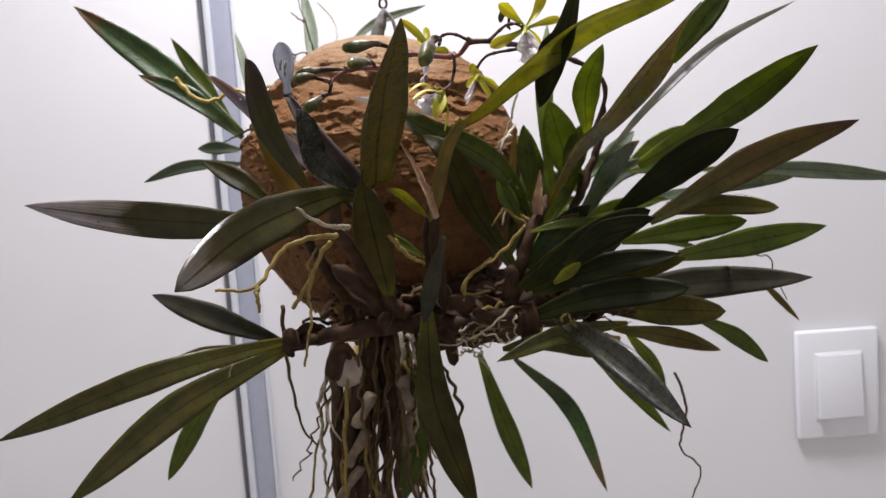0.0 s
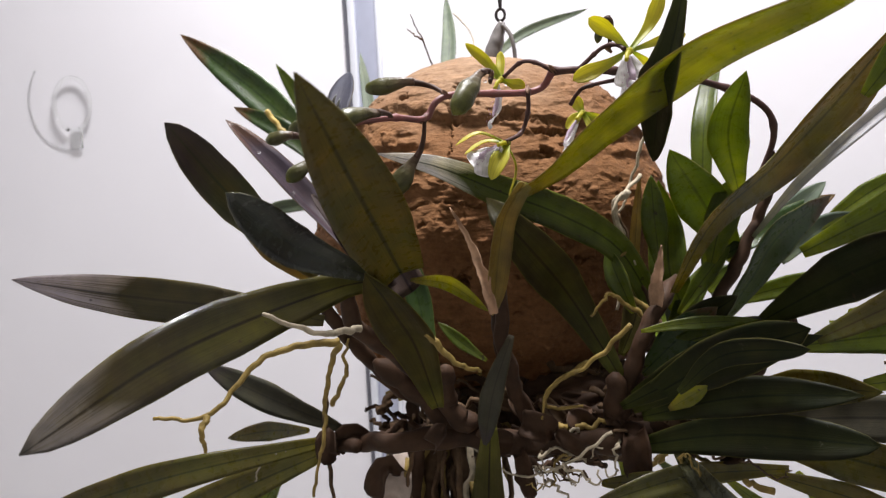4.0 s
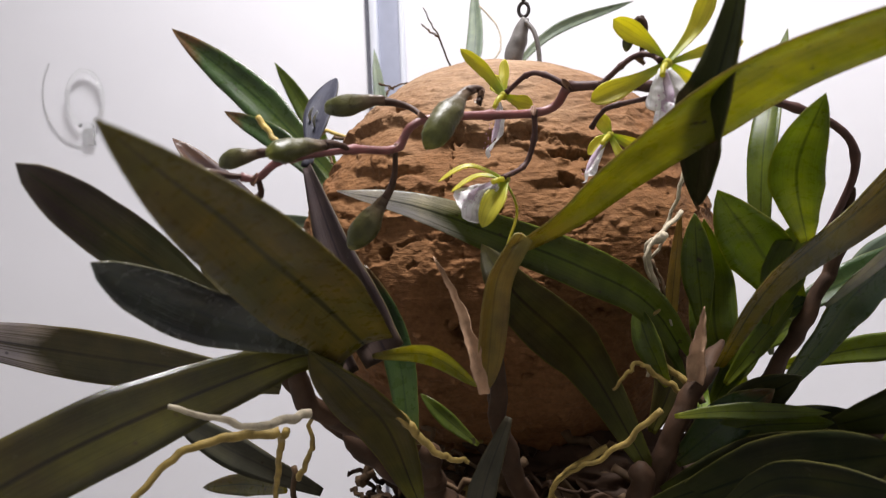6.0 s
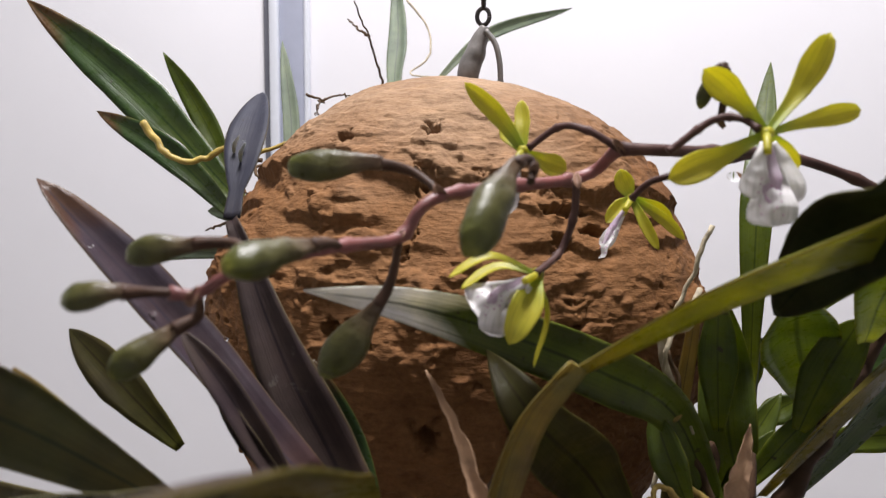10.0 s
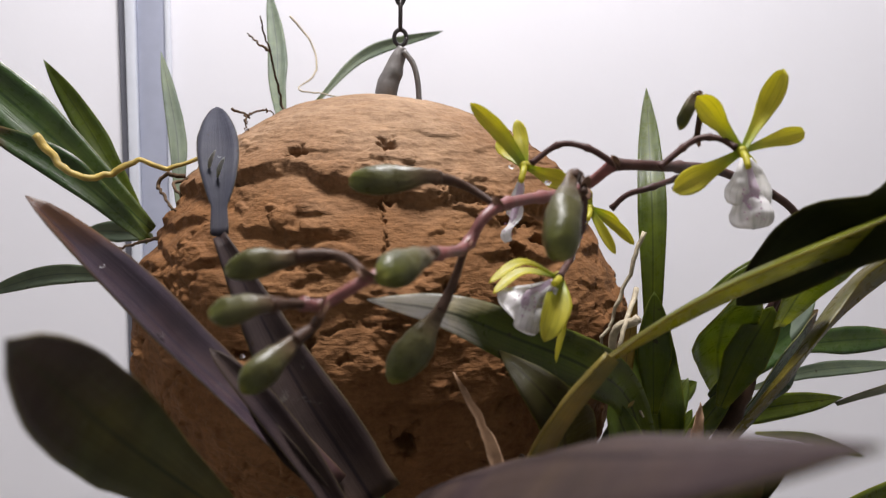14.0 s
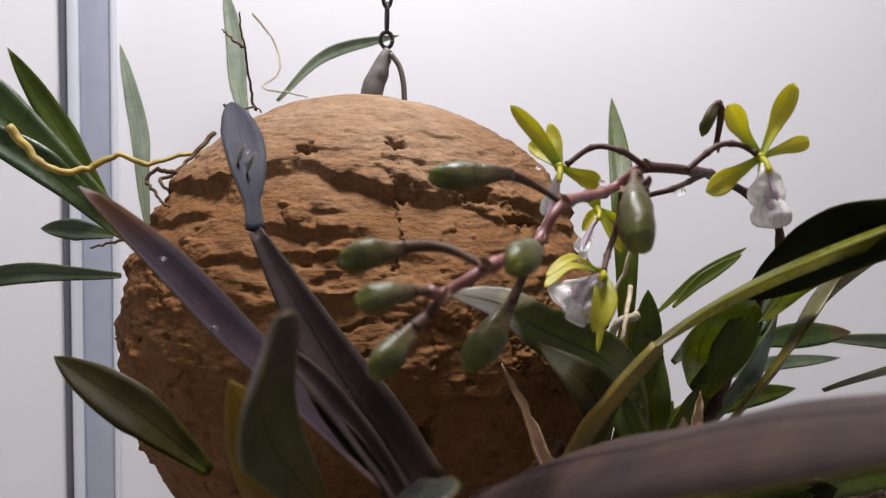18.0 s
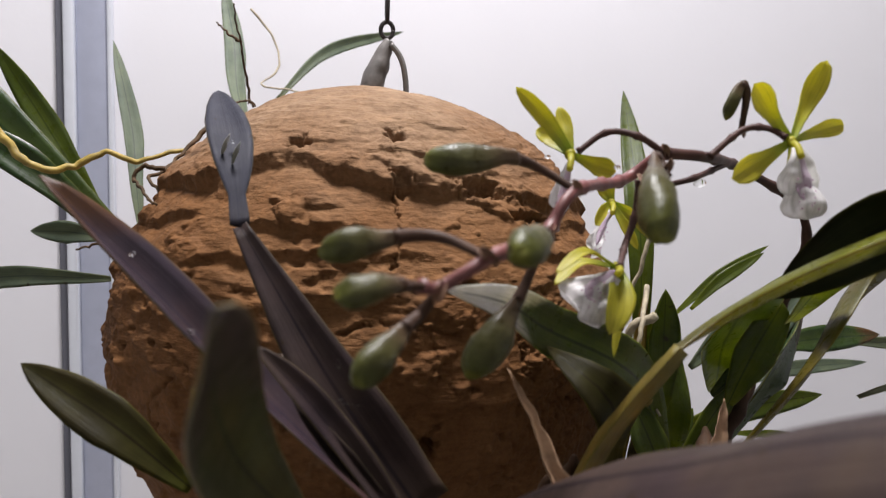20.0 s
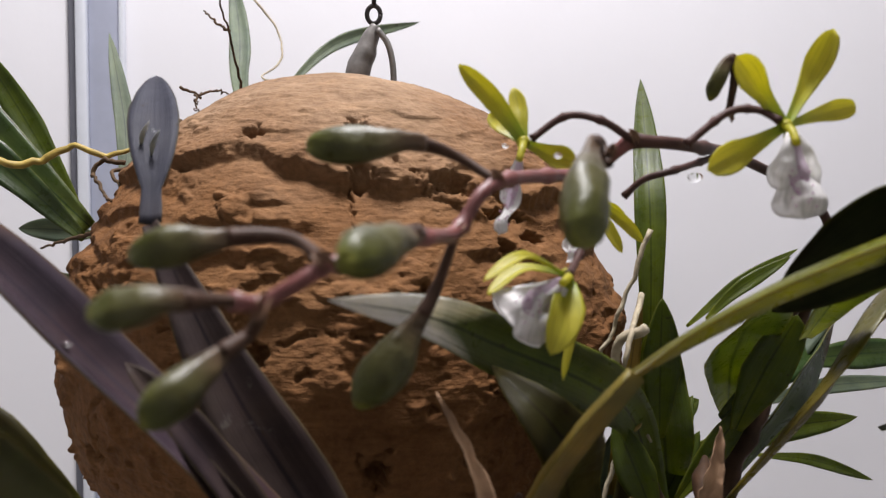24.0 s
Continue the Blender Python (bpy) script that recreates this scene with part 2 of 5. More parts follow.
def wall_material(name, a, b):
    m, t, p, _ = material(name)
    big, fine = noise_node(t, 2.2, 4.0), noise_node(t, 260.0, 3.0)
    t.links.new(ramp(t, big.outputs[0], [(0.3, a), (0.7, b)]), p.inputs["Base Color"])
    p.inputs["Roughness"].default_value = 0.42
    bump(t, p, fine.outputs[0], 0.08, 0.0006)
    return m


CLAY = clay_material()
WALL = wall_material("white_wall_panel", (0.635, 0.625, 0.655), (0.685, 0.675, 0.705))
PAINT = wall_material("pale_paint", (0.80, 0.80, 0.79), (0.85, 0.85, 0.84))
BRIGHT = wall_material("white_paint", (0.78, 0.78, 0.775), (0.84, 0.84, 0.835))
FLOOR = plain("grey_floor_tile", (0.74, 0.68, 0.60), 0.4)
ALU = plain("anodised_aluminium", (0.40, 0.42, 0.52), 0.36, 0.45, 0.08, 90)
ALU_LIGHT = plain("polished_aluminium", (0.66, 0.68, 0.74), 0.3, 0.4, 0.05, 90)
GASKET = plain("dark_gasket", (0.09, 0.09, 0.11), 0.6)
PLASTIC = plain("white_plastic", (0.70, 0.70, 0.75), 0.35, 0, 0.03, 20)
STEM = plain("stem_brown", (0.052, 0.026, 0.013), 0.7, 0, 0.6, 120, 0.5, gloss=0.18)
SHEATH = plain("dry_sheath", (0.42, 0.26, 0.16), 0.7, 0, 0.5, 160, 0.6, gloss=0.18)
PAPER = plain("papery_bract", (0.40, 0.33, 0.28), 0.7, 0, 0.4, 120, 0.5, gloss=0.18)
OLD_PAPER = plain("old_papery_sheath", (0.22, 0.165, 0.12), 0.75, 0, 0.6, 130, 0.6, gloss=0.12)
ROOT = plain("root_yellow", (0.26, 0.18, 0.05), 0.6, 0, 0.5, 240, 0.5, gloss=0.18)
ROOT_YELLOW = plain("root_bright_yellow", (0.38, 0.27, 0.06), 0.5, 0, 0.5, 200, 0.5, gloss=0.3)
ROOT_PALE = plain("root_pale", (0.40, 0.34, 0.24), 0.65, 0, 0.5, 240, 0.5, gloss=0.18)
ROOT_DARK = plain("root_brown", (0.095, 0.056, 0.028), 0.75, 0, 0.6, 160, 0.8, gloss=0.18)
SPIKE = plain("flower_stem_red", (0.17, 0.050, 0.045), 0.5, 0, 0.45, 150, 0.2)
SPIKE_DARK = plain("flower_stem_dark", (0.075, 0.036, 0.030), 0.55, 0, 0.5, 150, 0.3, gloss=0.18)


def bud_material():
    """Wet olive bud: pale waxy neck, mottled body, brown at the end."""
    m, t, p, _ = material("bud_olive")
    uv = t.nodes.new("ShaderNodeUVMap")
    sep = t.nodes.new("ShaderNodeSeparateXYZ")
    t.links.new(uv.outputs[0], sep.inputs[0])
    mottle, fine = noise_node(t, 330.0, 5.0, 0.7), noise_node(t, 900.0, 2.0)
    c = ramp(t, sep.outputs[1], [(0.0, (0.062, 0.034, 0.020)), (0.22, (0.066, 0.046, 0.024)), (0.46, (0.056, 0.050, 0.018)), (0.75, (0.043, 0.043, 0.011)), (0.92, (0.060, 0.064, 0.012)), (1.0, (0.13, 0.13, 0.02))])
    c = mix(t, 0.85, c, ramp(t, mottle.outputs[0], [(0.32, (0.62, 0.60, 0.56)), (0.5, (1, 1, 1)), (0.7, (1.3, 1.26, 1.15))]), "MULTIPLY")
    t.links.new(c, p.inputs["Base Color"])
    t.links.new(ramp(t, mottle.outputs[0], [(0.3, (0.24,) * 3), (0.7, (0.50,) * 3)]), p.inputs["Roughness"])
    p.inputs["Specular IOR Level"].default_value = 0.22
    bump(t, p, mix(t, 0.4, mottle.outputs[0], fine.outputs[0]), 0.55, 0.0007)
    return m


BUD = bud_material()
BRACT = plain("node_bract", (0.20, 0.11, 0.07), 0.6, 0, 0.5, 260, 0.3, gloss=0.2)
STALK = plain("bud_stalk", (0.056, 0.028, 0.017), 0.55, 0, 0.4, 200, 0.2, gloss=0.18)
CLIP = plain("weathered_metal", (0.19, 0.175, 0.165), 0.55, 0.3, 0.5, 150, 0.5)
WIRE = plain("dark_wire", (0.045, 0.038, 0.036), 0.45, 0.6, 0.4, 200, 0.4)


def petal_material(name, a, b, glow, share, base=None):
    """A thin petal: grain and veins along its length, a greener base where given, light passing through it."""
    m, t, p, out = material(name)
    n = noise_node(t, 240.0, 3.0)
    uv = t.nodes.new("ShaderNodeUVMap")
    mp = t.nodes.new("ShaderNodeMapping")
    mp.inputs["Scale"].default_value = (15, 1.6, 1)
    veins = t.nodes.new("ShaderNodeTexNoise")
    veins.inputs["Scale"].default_value = 1.0
    t.links.new(uv.outputs[0], mp.inputs[0])
    t.links.new(mp.outputs[0], veins.inputs["Vector"])
    c = ramp(t, n.outputs[0], [(0.3, a), (0.7, b)])
    c = mix(t, 0.8, c, ramp(t, veins.outputs[0], [(0.3, (0.74, 0.76, 0.72)), (0.6, (1.05, 1.05, 1.05))]), "MULTIPLY")
    through_colour = mix(t, 1.0, ramp(t, veins.outputs[0], [(0.3, (0.72, 0.74, 0.7)), (0.65, (1, 1, 1))]), glow, "MULTIPLY")
    if base:
        split = t.nodes.new("ShaderNodeSeparateXYZ")
        t.links.new(uv.outputs[0], split.inputs[0])
        near = ramp(t, split.outputs[1], [(0.0, (1, 1, 1)), (0.35, (0.15, 0.15, 0.15)), (0.6, (0, 0, 0))])
        c = mix(t, near, c, base)
        through_colour = mix(t, near, through_colour, tuple(1.5 * q for q in base))
    t.links.new(c, p.inputs["Base Color"])
    p.inputs["Roughness"].default_value = 0.45
    lit = t.nodes.new("ShaderNodeBsdfTranslucent")
    t.links.new(through_colour, lit.inputs[0])
    both = t.nodes.new("ShaderNodeMixShader")
    both.inputs[0].default_value = share
    t.links.new(p.outputs[0], both.inputs[1])
    t.links.new(lit.outputs[0], both.inputs[2])
    t.links.new(both.outputs[0], out.inputs[0])
    bump(t, p, mix(t, 0.5, n.outputs[0], veins.outputs[0]), 0.3, 0.0005)
    return m


PETAL = petal_material("tepal_yellow_green", (0.40, 0.37, 0.03), (0.52, 0.46, 0.05), (0.74, 0.68, 0.05), 0.5, (0.22, 0.30, 0.03))
LIP = petal_material("lip_white", (0.70, 0.66, 0.68), (0.84, 0.82, 0.82), (0.90, 0.88, 0.88), 0.5)
LIP_THROAT = petal_material("lip_lilac", (0.50, 0.36, 0.47), (0.70, 0.60, 0.68), (0.7, 0.6, 0.7), 0.35)
LIP_SPOT = petal_material("lip_purple_mark", (0.38, 0.16, 0.32), (0.50, 0.26, 0.42), (0.5, 0.3, 0.45), 0.3)


def glass_material():
    m, t, p, _ = material("clear_plastic")
    p.inputs["Base Color"].default_value = (0.97, 0.98, 0.97, 1)
    p.inputs["Transmission Weight"].default_value, p.inputs["Roughness"].default_value, p.inputs["IOR"].default_value = 1.0, 0.06, 1.4
    return m


CLEAR = glass_material()
lamp_glow, _t, _p, _o = material("lamp_diffuser")
_p.inputs["Emission Color"].default_value, _p.inputs["Emission Strength"].default_value = (1, 0.97, 0.94, 1), 6.0


# ---- builders ----
def mesh_object(name, bm, mat, parent=None, label="", smooth=True):
    me = bpy.data.meshes.new(name)
    bmesh.ops.recalc_face_normals(bm, faces=bm.faces)
    bm.to_mesh(me)
    bm.free()
    for f in me.polygons:
        f.use_smooth = smooth
    me.materials.append(mat)
    ob = new(name, me)
    if parent:
        ob.parent = parent
    if label:
        tagged(ob, label)
    return ob


def part(name, bm, mat, parent, label="", smooth=True):
    return mesh_object(name, bm, mat, parent, label, smooth)


def box(bm, lo, hi, bevel=0.0):
    r = bmesh.ops.create_cube(bm, size=1)
    lo, hi = Vector(lo), Vector(hi)
    for w in r["verts"]:
        w.co = Vector([(lo[k] + hi[k]) / 2 + w.co[k] * (hi[k] - lo[k]) for k in range(3)])
    if bevel:
        es = list({e for w in r["verts"] for e in w.link_edges})
        bmesh.ops.bevel(bm, geom=es, offset=bevel, segments=3, profile=0.5, affect="EDGES")
    return bm


def spline(points, n):
    """n + 1 places on a smooth line through the points, evenly by parameter."""
    p = [Vector(q) for q in points]
    if len(p) == 2:
        return [p[0].lerp(p[1], i / n) for i in range(n + 1)]
    p = [2 * p[0] - p[1]] + p + [2 * p[-1] - p[-2]]
    seg = [max((p[k + 1] - p[k]).length, 1e-5) for k in range(1, len(p) - 2)]
    total, out = sum(seg), []
    for i in range(n + 1):
        d, k = total * i / n, 0
        while k < len(seg) - 1 and d > seg[k]:
            d -= seg[k]
            k += 1
        u = min(d / seg[k], 1.0)
        a, b, c, e = p[k], p[k + 1], p[k + 2], p[k + 3]
        out.append(0.5 * (2 * b + (c - a) * u + (2 * a - 5 * b + 4 * c - e) * u * u + (3 * b - a - 3 * c + e) * u ** 3))
    return out


def tube(bm, line, radius, sides=8):
    """A closed round tube along line; radius: a function of 0..1. The V of its map runs along it."""
    n, rings, side = len(line) - 1, [], None
    uv = bm.loops.layers.uv.verify()
    for i, c in enumerate(line):
        way = (line[min(i + 1, n)] - line[max(i - 1, 0)]).normalized()
        if side is None:
            side = way.orthogonal().normalized()
        side = (side - way * side.dot(way)).normalized()
        up, r = way.cross(side), radius(i / n)
        rings.append([bm.verts.new(c + r * (math.cos(a) * side + math.sin(a) * up)) for a in [2 * math.pi * k / sides for k in range(sides)]])
    for i, (a, b) in enumerate(zip(rings, rings[1:])):
        for k in range(sides):
            f = bm.faces.new((a[k], a[(k + 1) % sides], b[(k + 1) % sides], b[k]))
            for loop, co in zip(f.loops, ((k, i), (k + 1, i), (k + 1, i + 1), (k, i + 1))):
                loop[uv].uv = (co[0] / sides, co[1] / n)
    for ring, q in ((rings[0][::-1], 0.0), (rings[-1], 1.0)):
        for loop in bm.faces.new(ring).loops:
            loop[uv].uv = (0.5, q)
    return bm


def blade(bm, line, face, width, fold, thick, shape, wave=0.0, seed=0, columns=6):
    """A leaf blade along line, facing the way face; shape: half-width over 0..1. Two skins closed at the rim, with a map of width and length."""
    uv = bm.loops.layers.uv.new("UVMap")
    n, top, low = len(line) - 1, [], []
    face = Vector(face)
    for i, c in enumerate(line):
        s = i / n
        way = (line[min(i + 1, n)] - line[max(i - 1, 0)]).normalized()
        out = (face - way * face.dot(way)).normalized()
        side = way.cross(out)
        half = 0.5 * width * max(shape(s), 0.02)
        ra, rb = [], []
        for k in range(columns + 1):
            q = 2 * k / columns - 1
            edge = 1 + 0.05 * noise.noise(Vector((s * 9, seed * 3.7, q))) if abs(q) == 1 else 1
            rise = fold * half * (abs(q) ** 1.3) - 0.03 * half * (1 - abs(q)) + wave * half * noise.noise(Vector((s * 4, seed * 1.9, 5 + q * 0.6)))
            place = c + side * (q * half * edge) + out * rise
            t = thick * (1.0 - 0.55 * abs(q)) * (0.35 + 0.65 * min(1, shape(s) * 2))
            ra.append(bm.verts.new(place + out * t * 0.5))
            rb.append(bm.verts.new(place - out * t * 0.5))
        top.append(ra)
        low.append(rb)

    def quad(vs, coords):
        f = bm.faces.new(vs)
        for loop, co in zip(f.loops, coords):
            loop[uv].uv = co

    m = columns
    for i in range(n):
        a, b = i / n, (i + 1) / n
        for k in range(m):
            u0, u1 = k / m, (k + 1) / m
            quad((top[i][k], top[i][k + 1], top[i + 1][k + 1], top[i + 1][k]), ((u0, a), (u1, a), (u1, b), (u0, b)))
            quad((low[i][k], low[i + 1][k], low[i + 1][k + 1], low[i][k + 1]), ((u0, a), (u0, b), (u1, b), (u1, a)))
        for k, u in ((0, 0.0), (m, 1.0)):
            quad((top[i][k], top[i + 1][k], low[i + 1][k], low[i][k]), ((u, a), (u, b), (u, b), (u, a)))
    for i, a in ((0, 0.0), (n, 1.0)):
        for k in range(m):
            quad((top[i][k], top[i][k + 1], low[i][k + 1], low[i][k]), [(k / m, a)] * 4)
    return bm


def strap(s):
    return (0.24 + 0.76 * min(1, s / 0.48) ** 0.85) * max(0, 1 - max(0, (s - 0.45) / 0.55) ** 2.3) ** 0.85


def blunt_strap(s):
    return (0.26 + 0.74 * min(1, s / 0.50) ** 0.85) * max(0, 1 - max(0, (s - 0.52) / 0.48) ** 2.7) ** 0.65


def spoon(s):
    x = max(0.0, s - 0.06) / 0.94
    return max(0.40 - 0.395 * x, math.sin(math.pi * min(1, x) ** 1.02) ** (0.95 - 0.3 * x) if 0 < x < 1 else 0)


def lance(s):
    return (0.72 + 0.28 * min(1, s / 0.3)) * max(0, 1 - max(0, (s - 0.3) / 0.7) ** 2.1) ** 0.85


def keel(s):
    return (0.70 + 0.30 * min(1, s / 0.45)) * max(0, 1 - max(0, (s - 0.60) / 0.40) ** 2.2) ** 0.7


def channel(s):
    return (0.14 + 0.86 * min(1, s / 0.68) ** 1.1) * max(0, 1 - max(0, (s - 0.5) / 0.5) ** 2.3) ** 0.85


def even(s):
    return (0.62 + 0.38 * min(1, s / 0.4)) * max(0, 1 - max(0, (s - 0.5) / 0.5) ** 2.3) ** 0.85


def neck(s):
    return 0.20 + (0.66 + 0.14 * min(1, s / 0.3)) * (1 - s ** 1.8) ** 1.1


def oblong(s):
    return (0.3 + 0.7 * min(1, s / 0.5) ** 0.9) * max(0, 1 - max(0, (s - 0.62) / 0.38) ** 3) ** 0.6


def fan(s):
    return (0.28 + 0.72 * min(1, s / 0.72) ** 1.6) * max(0, 1 - max(0, (s - 0.78) / 0.22) ** 2.2) ** 0.5


def spatula(s):
    return (0.30 + 0.70 * min(1, s / 0.68) ** 1.5) * max(0, 1 - max(0, (s - 0.68) / 0.32) ** 2.6) ** 0.55


SEED = [0]
SHAPES = {"*": blunt_strap, "~": channel, "=": even, "<": neck, "^": lance, "|": keel}


def leaf(mat, width, face, fold, *points):
    SEED[0] += 1
    bm = bmesh.new()
    line = spline(points, 24)
    front, _, back = mat.partition("/")
    shape = SHAPES.get(front[-1], strap)
    front = front.rstrip("*~=<^|")
    blade(bm, line, face, width, fold, 0.0011, spoon if front == "violet" else shape, 0.12, SEED[0])
    ob = part("leaf", bm, LEAF[front], orchid, LEAF_LABEL.get(front, ""))
    if back:
        ob.data.materials.append(LEAF[back])
        way = Vector(face)
        for f in ob.data.polygons:
            if f.normal.dot(way) < 0:
                f.material_index = 1
    return ob


def root(mat, r, *points, rough=0.0012, sides=7, name="aerial_root"):
    SEED[0] += 1
    n = 8 * (len(points) - 1) + 6
    line = spline(points, n)
    line = [c + rough * noise.noise_vector(Vector((i * 0.45, SEED[0] * 2.3, 1))) for i, c in enumerate(line)]
    bm = bmesh.new()
    tube(bm, line, lambda s: r * (1.0 - 0.55 * s) * (1 + 0.25 * noise.noise(Vector((s * 9, SEED[0], 3)))), sides)
    return part(name, bm, mat, orchid)


def stem(r0, r1, *points, mat=None, name="stem"):
    SEED[0] += 1
    n = 10 * (len(points) - 1)
    line = [c + 0.0016 * noise.noise_vector(Vector((i * 0.4, SEED[0] * 1.7, 4))) for i, c in enumerate(spline(points, n))]
    bm = bmesh.new()
    tube(bm, line, lambda s: (r0 + (r1 - r0) * s) * (1 - max(0, (s - 0.88) / 0.12) ** 2 * 0.7) * (1 + 0.16 * abs(math.sin(s * 3.1 * len(points))) + 0.12 * noise.noise(Vector((s * 7, SEED[0], 9)))), 10)
    return part(name, bm, mat or STEM, orchid)


# ---- the room ----
def slab(name, lo, hi, mat, label=""):
    ob = mesh_object(name, box(bmesh.new(), lo, hi), mat, smooth=False)
    return tagged(ob, label, "", "", "structure")


X0, X1, Y0 = -1.25, 1.15, -1.0
slab("wall_north", (X0, WALL_Y, 0), (X1, WALL_Y + 0.1, CEILING_Z), WALL, "smooth off-white wall panel behind the hanging orchid")
slab("wall_south", (X0, Y0 - 0.1, 0), (X1, Y0, CEILING_Z), PAINT, "plain white painted wall")
slab("wall_west", (X0 - 0.1, Y0 - 0.1, 0), (X0, WALL_Y + 0.1, CEILING_Z), BRIGHT, "plain white painted wall")
slab("wall_east", (X1, Y0 - 0.1, 0), (X1 + 0.1, WALL_Y + 0.1, CEILING_Z), BRIGHT, "plain white painted wall")
slab("floor", (X0 - 0.1, Y0 - 0.1, -0.1), (X1 + 0.1, WALL_Y + 0.1, 0), FLOOR, "plain grey floor")
slab("ceiling", (X0 - 0.1, Y0 - 0.1, CEILING_Z), (X1 + 0.1, WALL_Y + 0.1, CEILING_Z + 0.1), BRIGHT, "plain white ceiling")

# aluminium profile that runs up the wall
PX = -0.242
post = tagged(new("trim"), "silver aluminium profile with a dark seal running up the white wall", "", "", "structure")
part("profile", box(bmesh.new(), (PX + 0.008, WALL_Y - 0.005, 0.002), (PX + 0.029, WALL_Y - 0.001, CEILING_Z - 0.002), 0.0012), ALU, post)
part("lip", box(bmesh.new(), (PX, WALL_Y - 0.009, 0.002), (PX + 0.008, WALL_Y - 0.001, CEILING_Z - 0.002), 0.0025), ALU_LIGHT, post, "bright rounded edge of the profile")
part("outer_lip", box(bmesh.new(), (PX + 0.029, WALL_Y - 0.008, 0.002), (PX + 0.033, WALL_Y - 0.001, CEILING_Z - 0.002), 0.0018), ALU_LIGHT, post)
part("seal", box(bmesh.new(), (PX - 0.006, WALL_Y - 0.004, 0.002), (PX, WALL_Y - 0.001, CEILING_Z - 0.002), 0.001), GASKET, post, "dark rubber seal")

# light switch
switch = tagged(new("light_switch"), "white plastic light switch plate with one rocker on the wall", "light switch")
sx, sz = 0.3795, 1.078
part("plate", box(bmesh.new(), (sx, WALL_Y - 0.009, sz), (sx + 0.092, WALL_Y - 0.0005, sz + 0.124), 0.003), PLASTIC, switch)
part("rocker_frame", box(bmesh.new(), (sx + 0.0195, WALL_Y - 0.0105, sz + 0.0235), (sx + 0.0725, WALL_Y - 0.0085, sz + 0.0985), 0.0008), PLASTIC, switch)
rb = box(bmesh.new(), (sx + 0.021, WALL_Y - 0.017, sz + 0.025), (sx + 0.071, WALL_Y - 0.010, sz + 0.097), 0.0015)
for w in rb.verts:
    if w.co.z > sz + 0.06 and w.co.y < WALL_Y - 0.013:
        w.co.y += 0.0045
part("rocker", rb, PLASTIC, switch)

# clear adhesive hook
hook = tagged(new("adhesive_hook"), "clear plastic adhesive hook stuck on the white wall", "hook")
hx, hz = -0.588, 1.548
bm = bmesh.new()
tube(bm, spline([(hx + 0.025 * math.sin(a), WALL_Y - 0.006, hz + 0.03 * math.cos(a)) for a in [i * math.pi / 9 for i in range(-8, 9)]], 48), lambda s: 0.0021, 8)
part("loop", bm, CLEAR, hook)
part("stub", box(bmesh.new(), (hx - 0.008, WALL_Y - 0.0045, hz - 0.050), (hx + 0.008, WALL_Y - 0.002, hz - 0.026), 0.0011), CLEAR, hook)
bm = bmesh.new()
tube(bm, spline([(hx - 0.010 + 0.056 * math.sin(a), WALL_Y - 0.001, hz + 0.006 + 0.056 * math.cos(a)) for a in [i * math.pi / 18 for i in range(17, 32)]], 60), lambda s: 0.0008, 6)
part("backing_rim", bm, CLEAR, hook)

# round wall lamp above the plant
fixture = tagged(new("wall_lamp"), "round white wall lamp with a glowing diffuser above the plant", "lamp")
part("bracket", box(bmesh.new(), (LAMP[0] - 0.035, LAMP[1] + 0.02, LAMP[2] + 0.005), (LAMP[0] + 0.035, WALL_Y - 0.001, LAMP[2] + 0.035), 0.004), PLASTIC, fixture)
bm = bmesh.new()
bmesh.ops.create_cone(bm, cap_ends=True, segments=48, radius1=0.095, radius2=0.085, depth=0.03, matrix=Matrix.Translation((LAMP[0], LAMP[1], LAMP[2] + 0.004)))
part("housing", bm, PLASTIC, fixture)
bm = bmesh.new()
bmesh.ops.create_cone(bm, cap_ends=True, segments=48, radius1=0.078, radius2=0.082, depth=0.006, matrix=Matrix.Translation((LAMP[0], LAMP[1], LAMP[2] - 0.0145)))
part("diffuser", bm, lamp_glow, fixture)

# ---- the clay ball ----
BALL, BR, BH, BH_LOW = Vector((-0.045, 0.575, 1.404)), 0.1065, 0.103, 0.113


def ease(a, b, v):
    q = max(0.0, min(1.0, (v - a) / (b - a)))
    return q * q * (3 - 2 * q)


def rim_level(az):
    """Height of the crown's broken rim over the azimuth in degrees, 0 at the front."""
    return 0.60 + 0.075 * math.exp(-((az + 22) / 16) ** 2) - 0.0014 * max(0, az - 18)


# azimuth, height, half-width, half-height, depth, all relative to the ball
PITS = [(2.2, 0.760, 0.042, 0.024, 0.060), (5.2, -0.171, 0.034, 0.034, 0.070), (3.0, 0.615, 0.050, 0.030, 0.045), (21.5, 0.600, 0.075, 0.024, 0.040), (33.0, 0.515, 0.100, 0.018, 0.055), (-23.5, 0.726, 0.036, 0.030, 0.035),
        (31.0, 0.417, 0.040, 0.030, 0.055), (39.5, 0.446, 0.050, 0.024, 0.050), (-47.8, -0.211, 0.070, 0.026, 0.060), (-24.6, 0.082, 0.040, 0.020, 0.035), (-12.9, 0.134, 0.028, 0.034, 0.050), (-8.7, -0.194, 0.026, 0.020, 0.045), (14.0, 0.30, 0.03, 0.02, 0.04)]
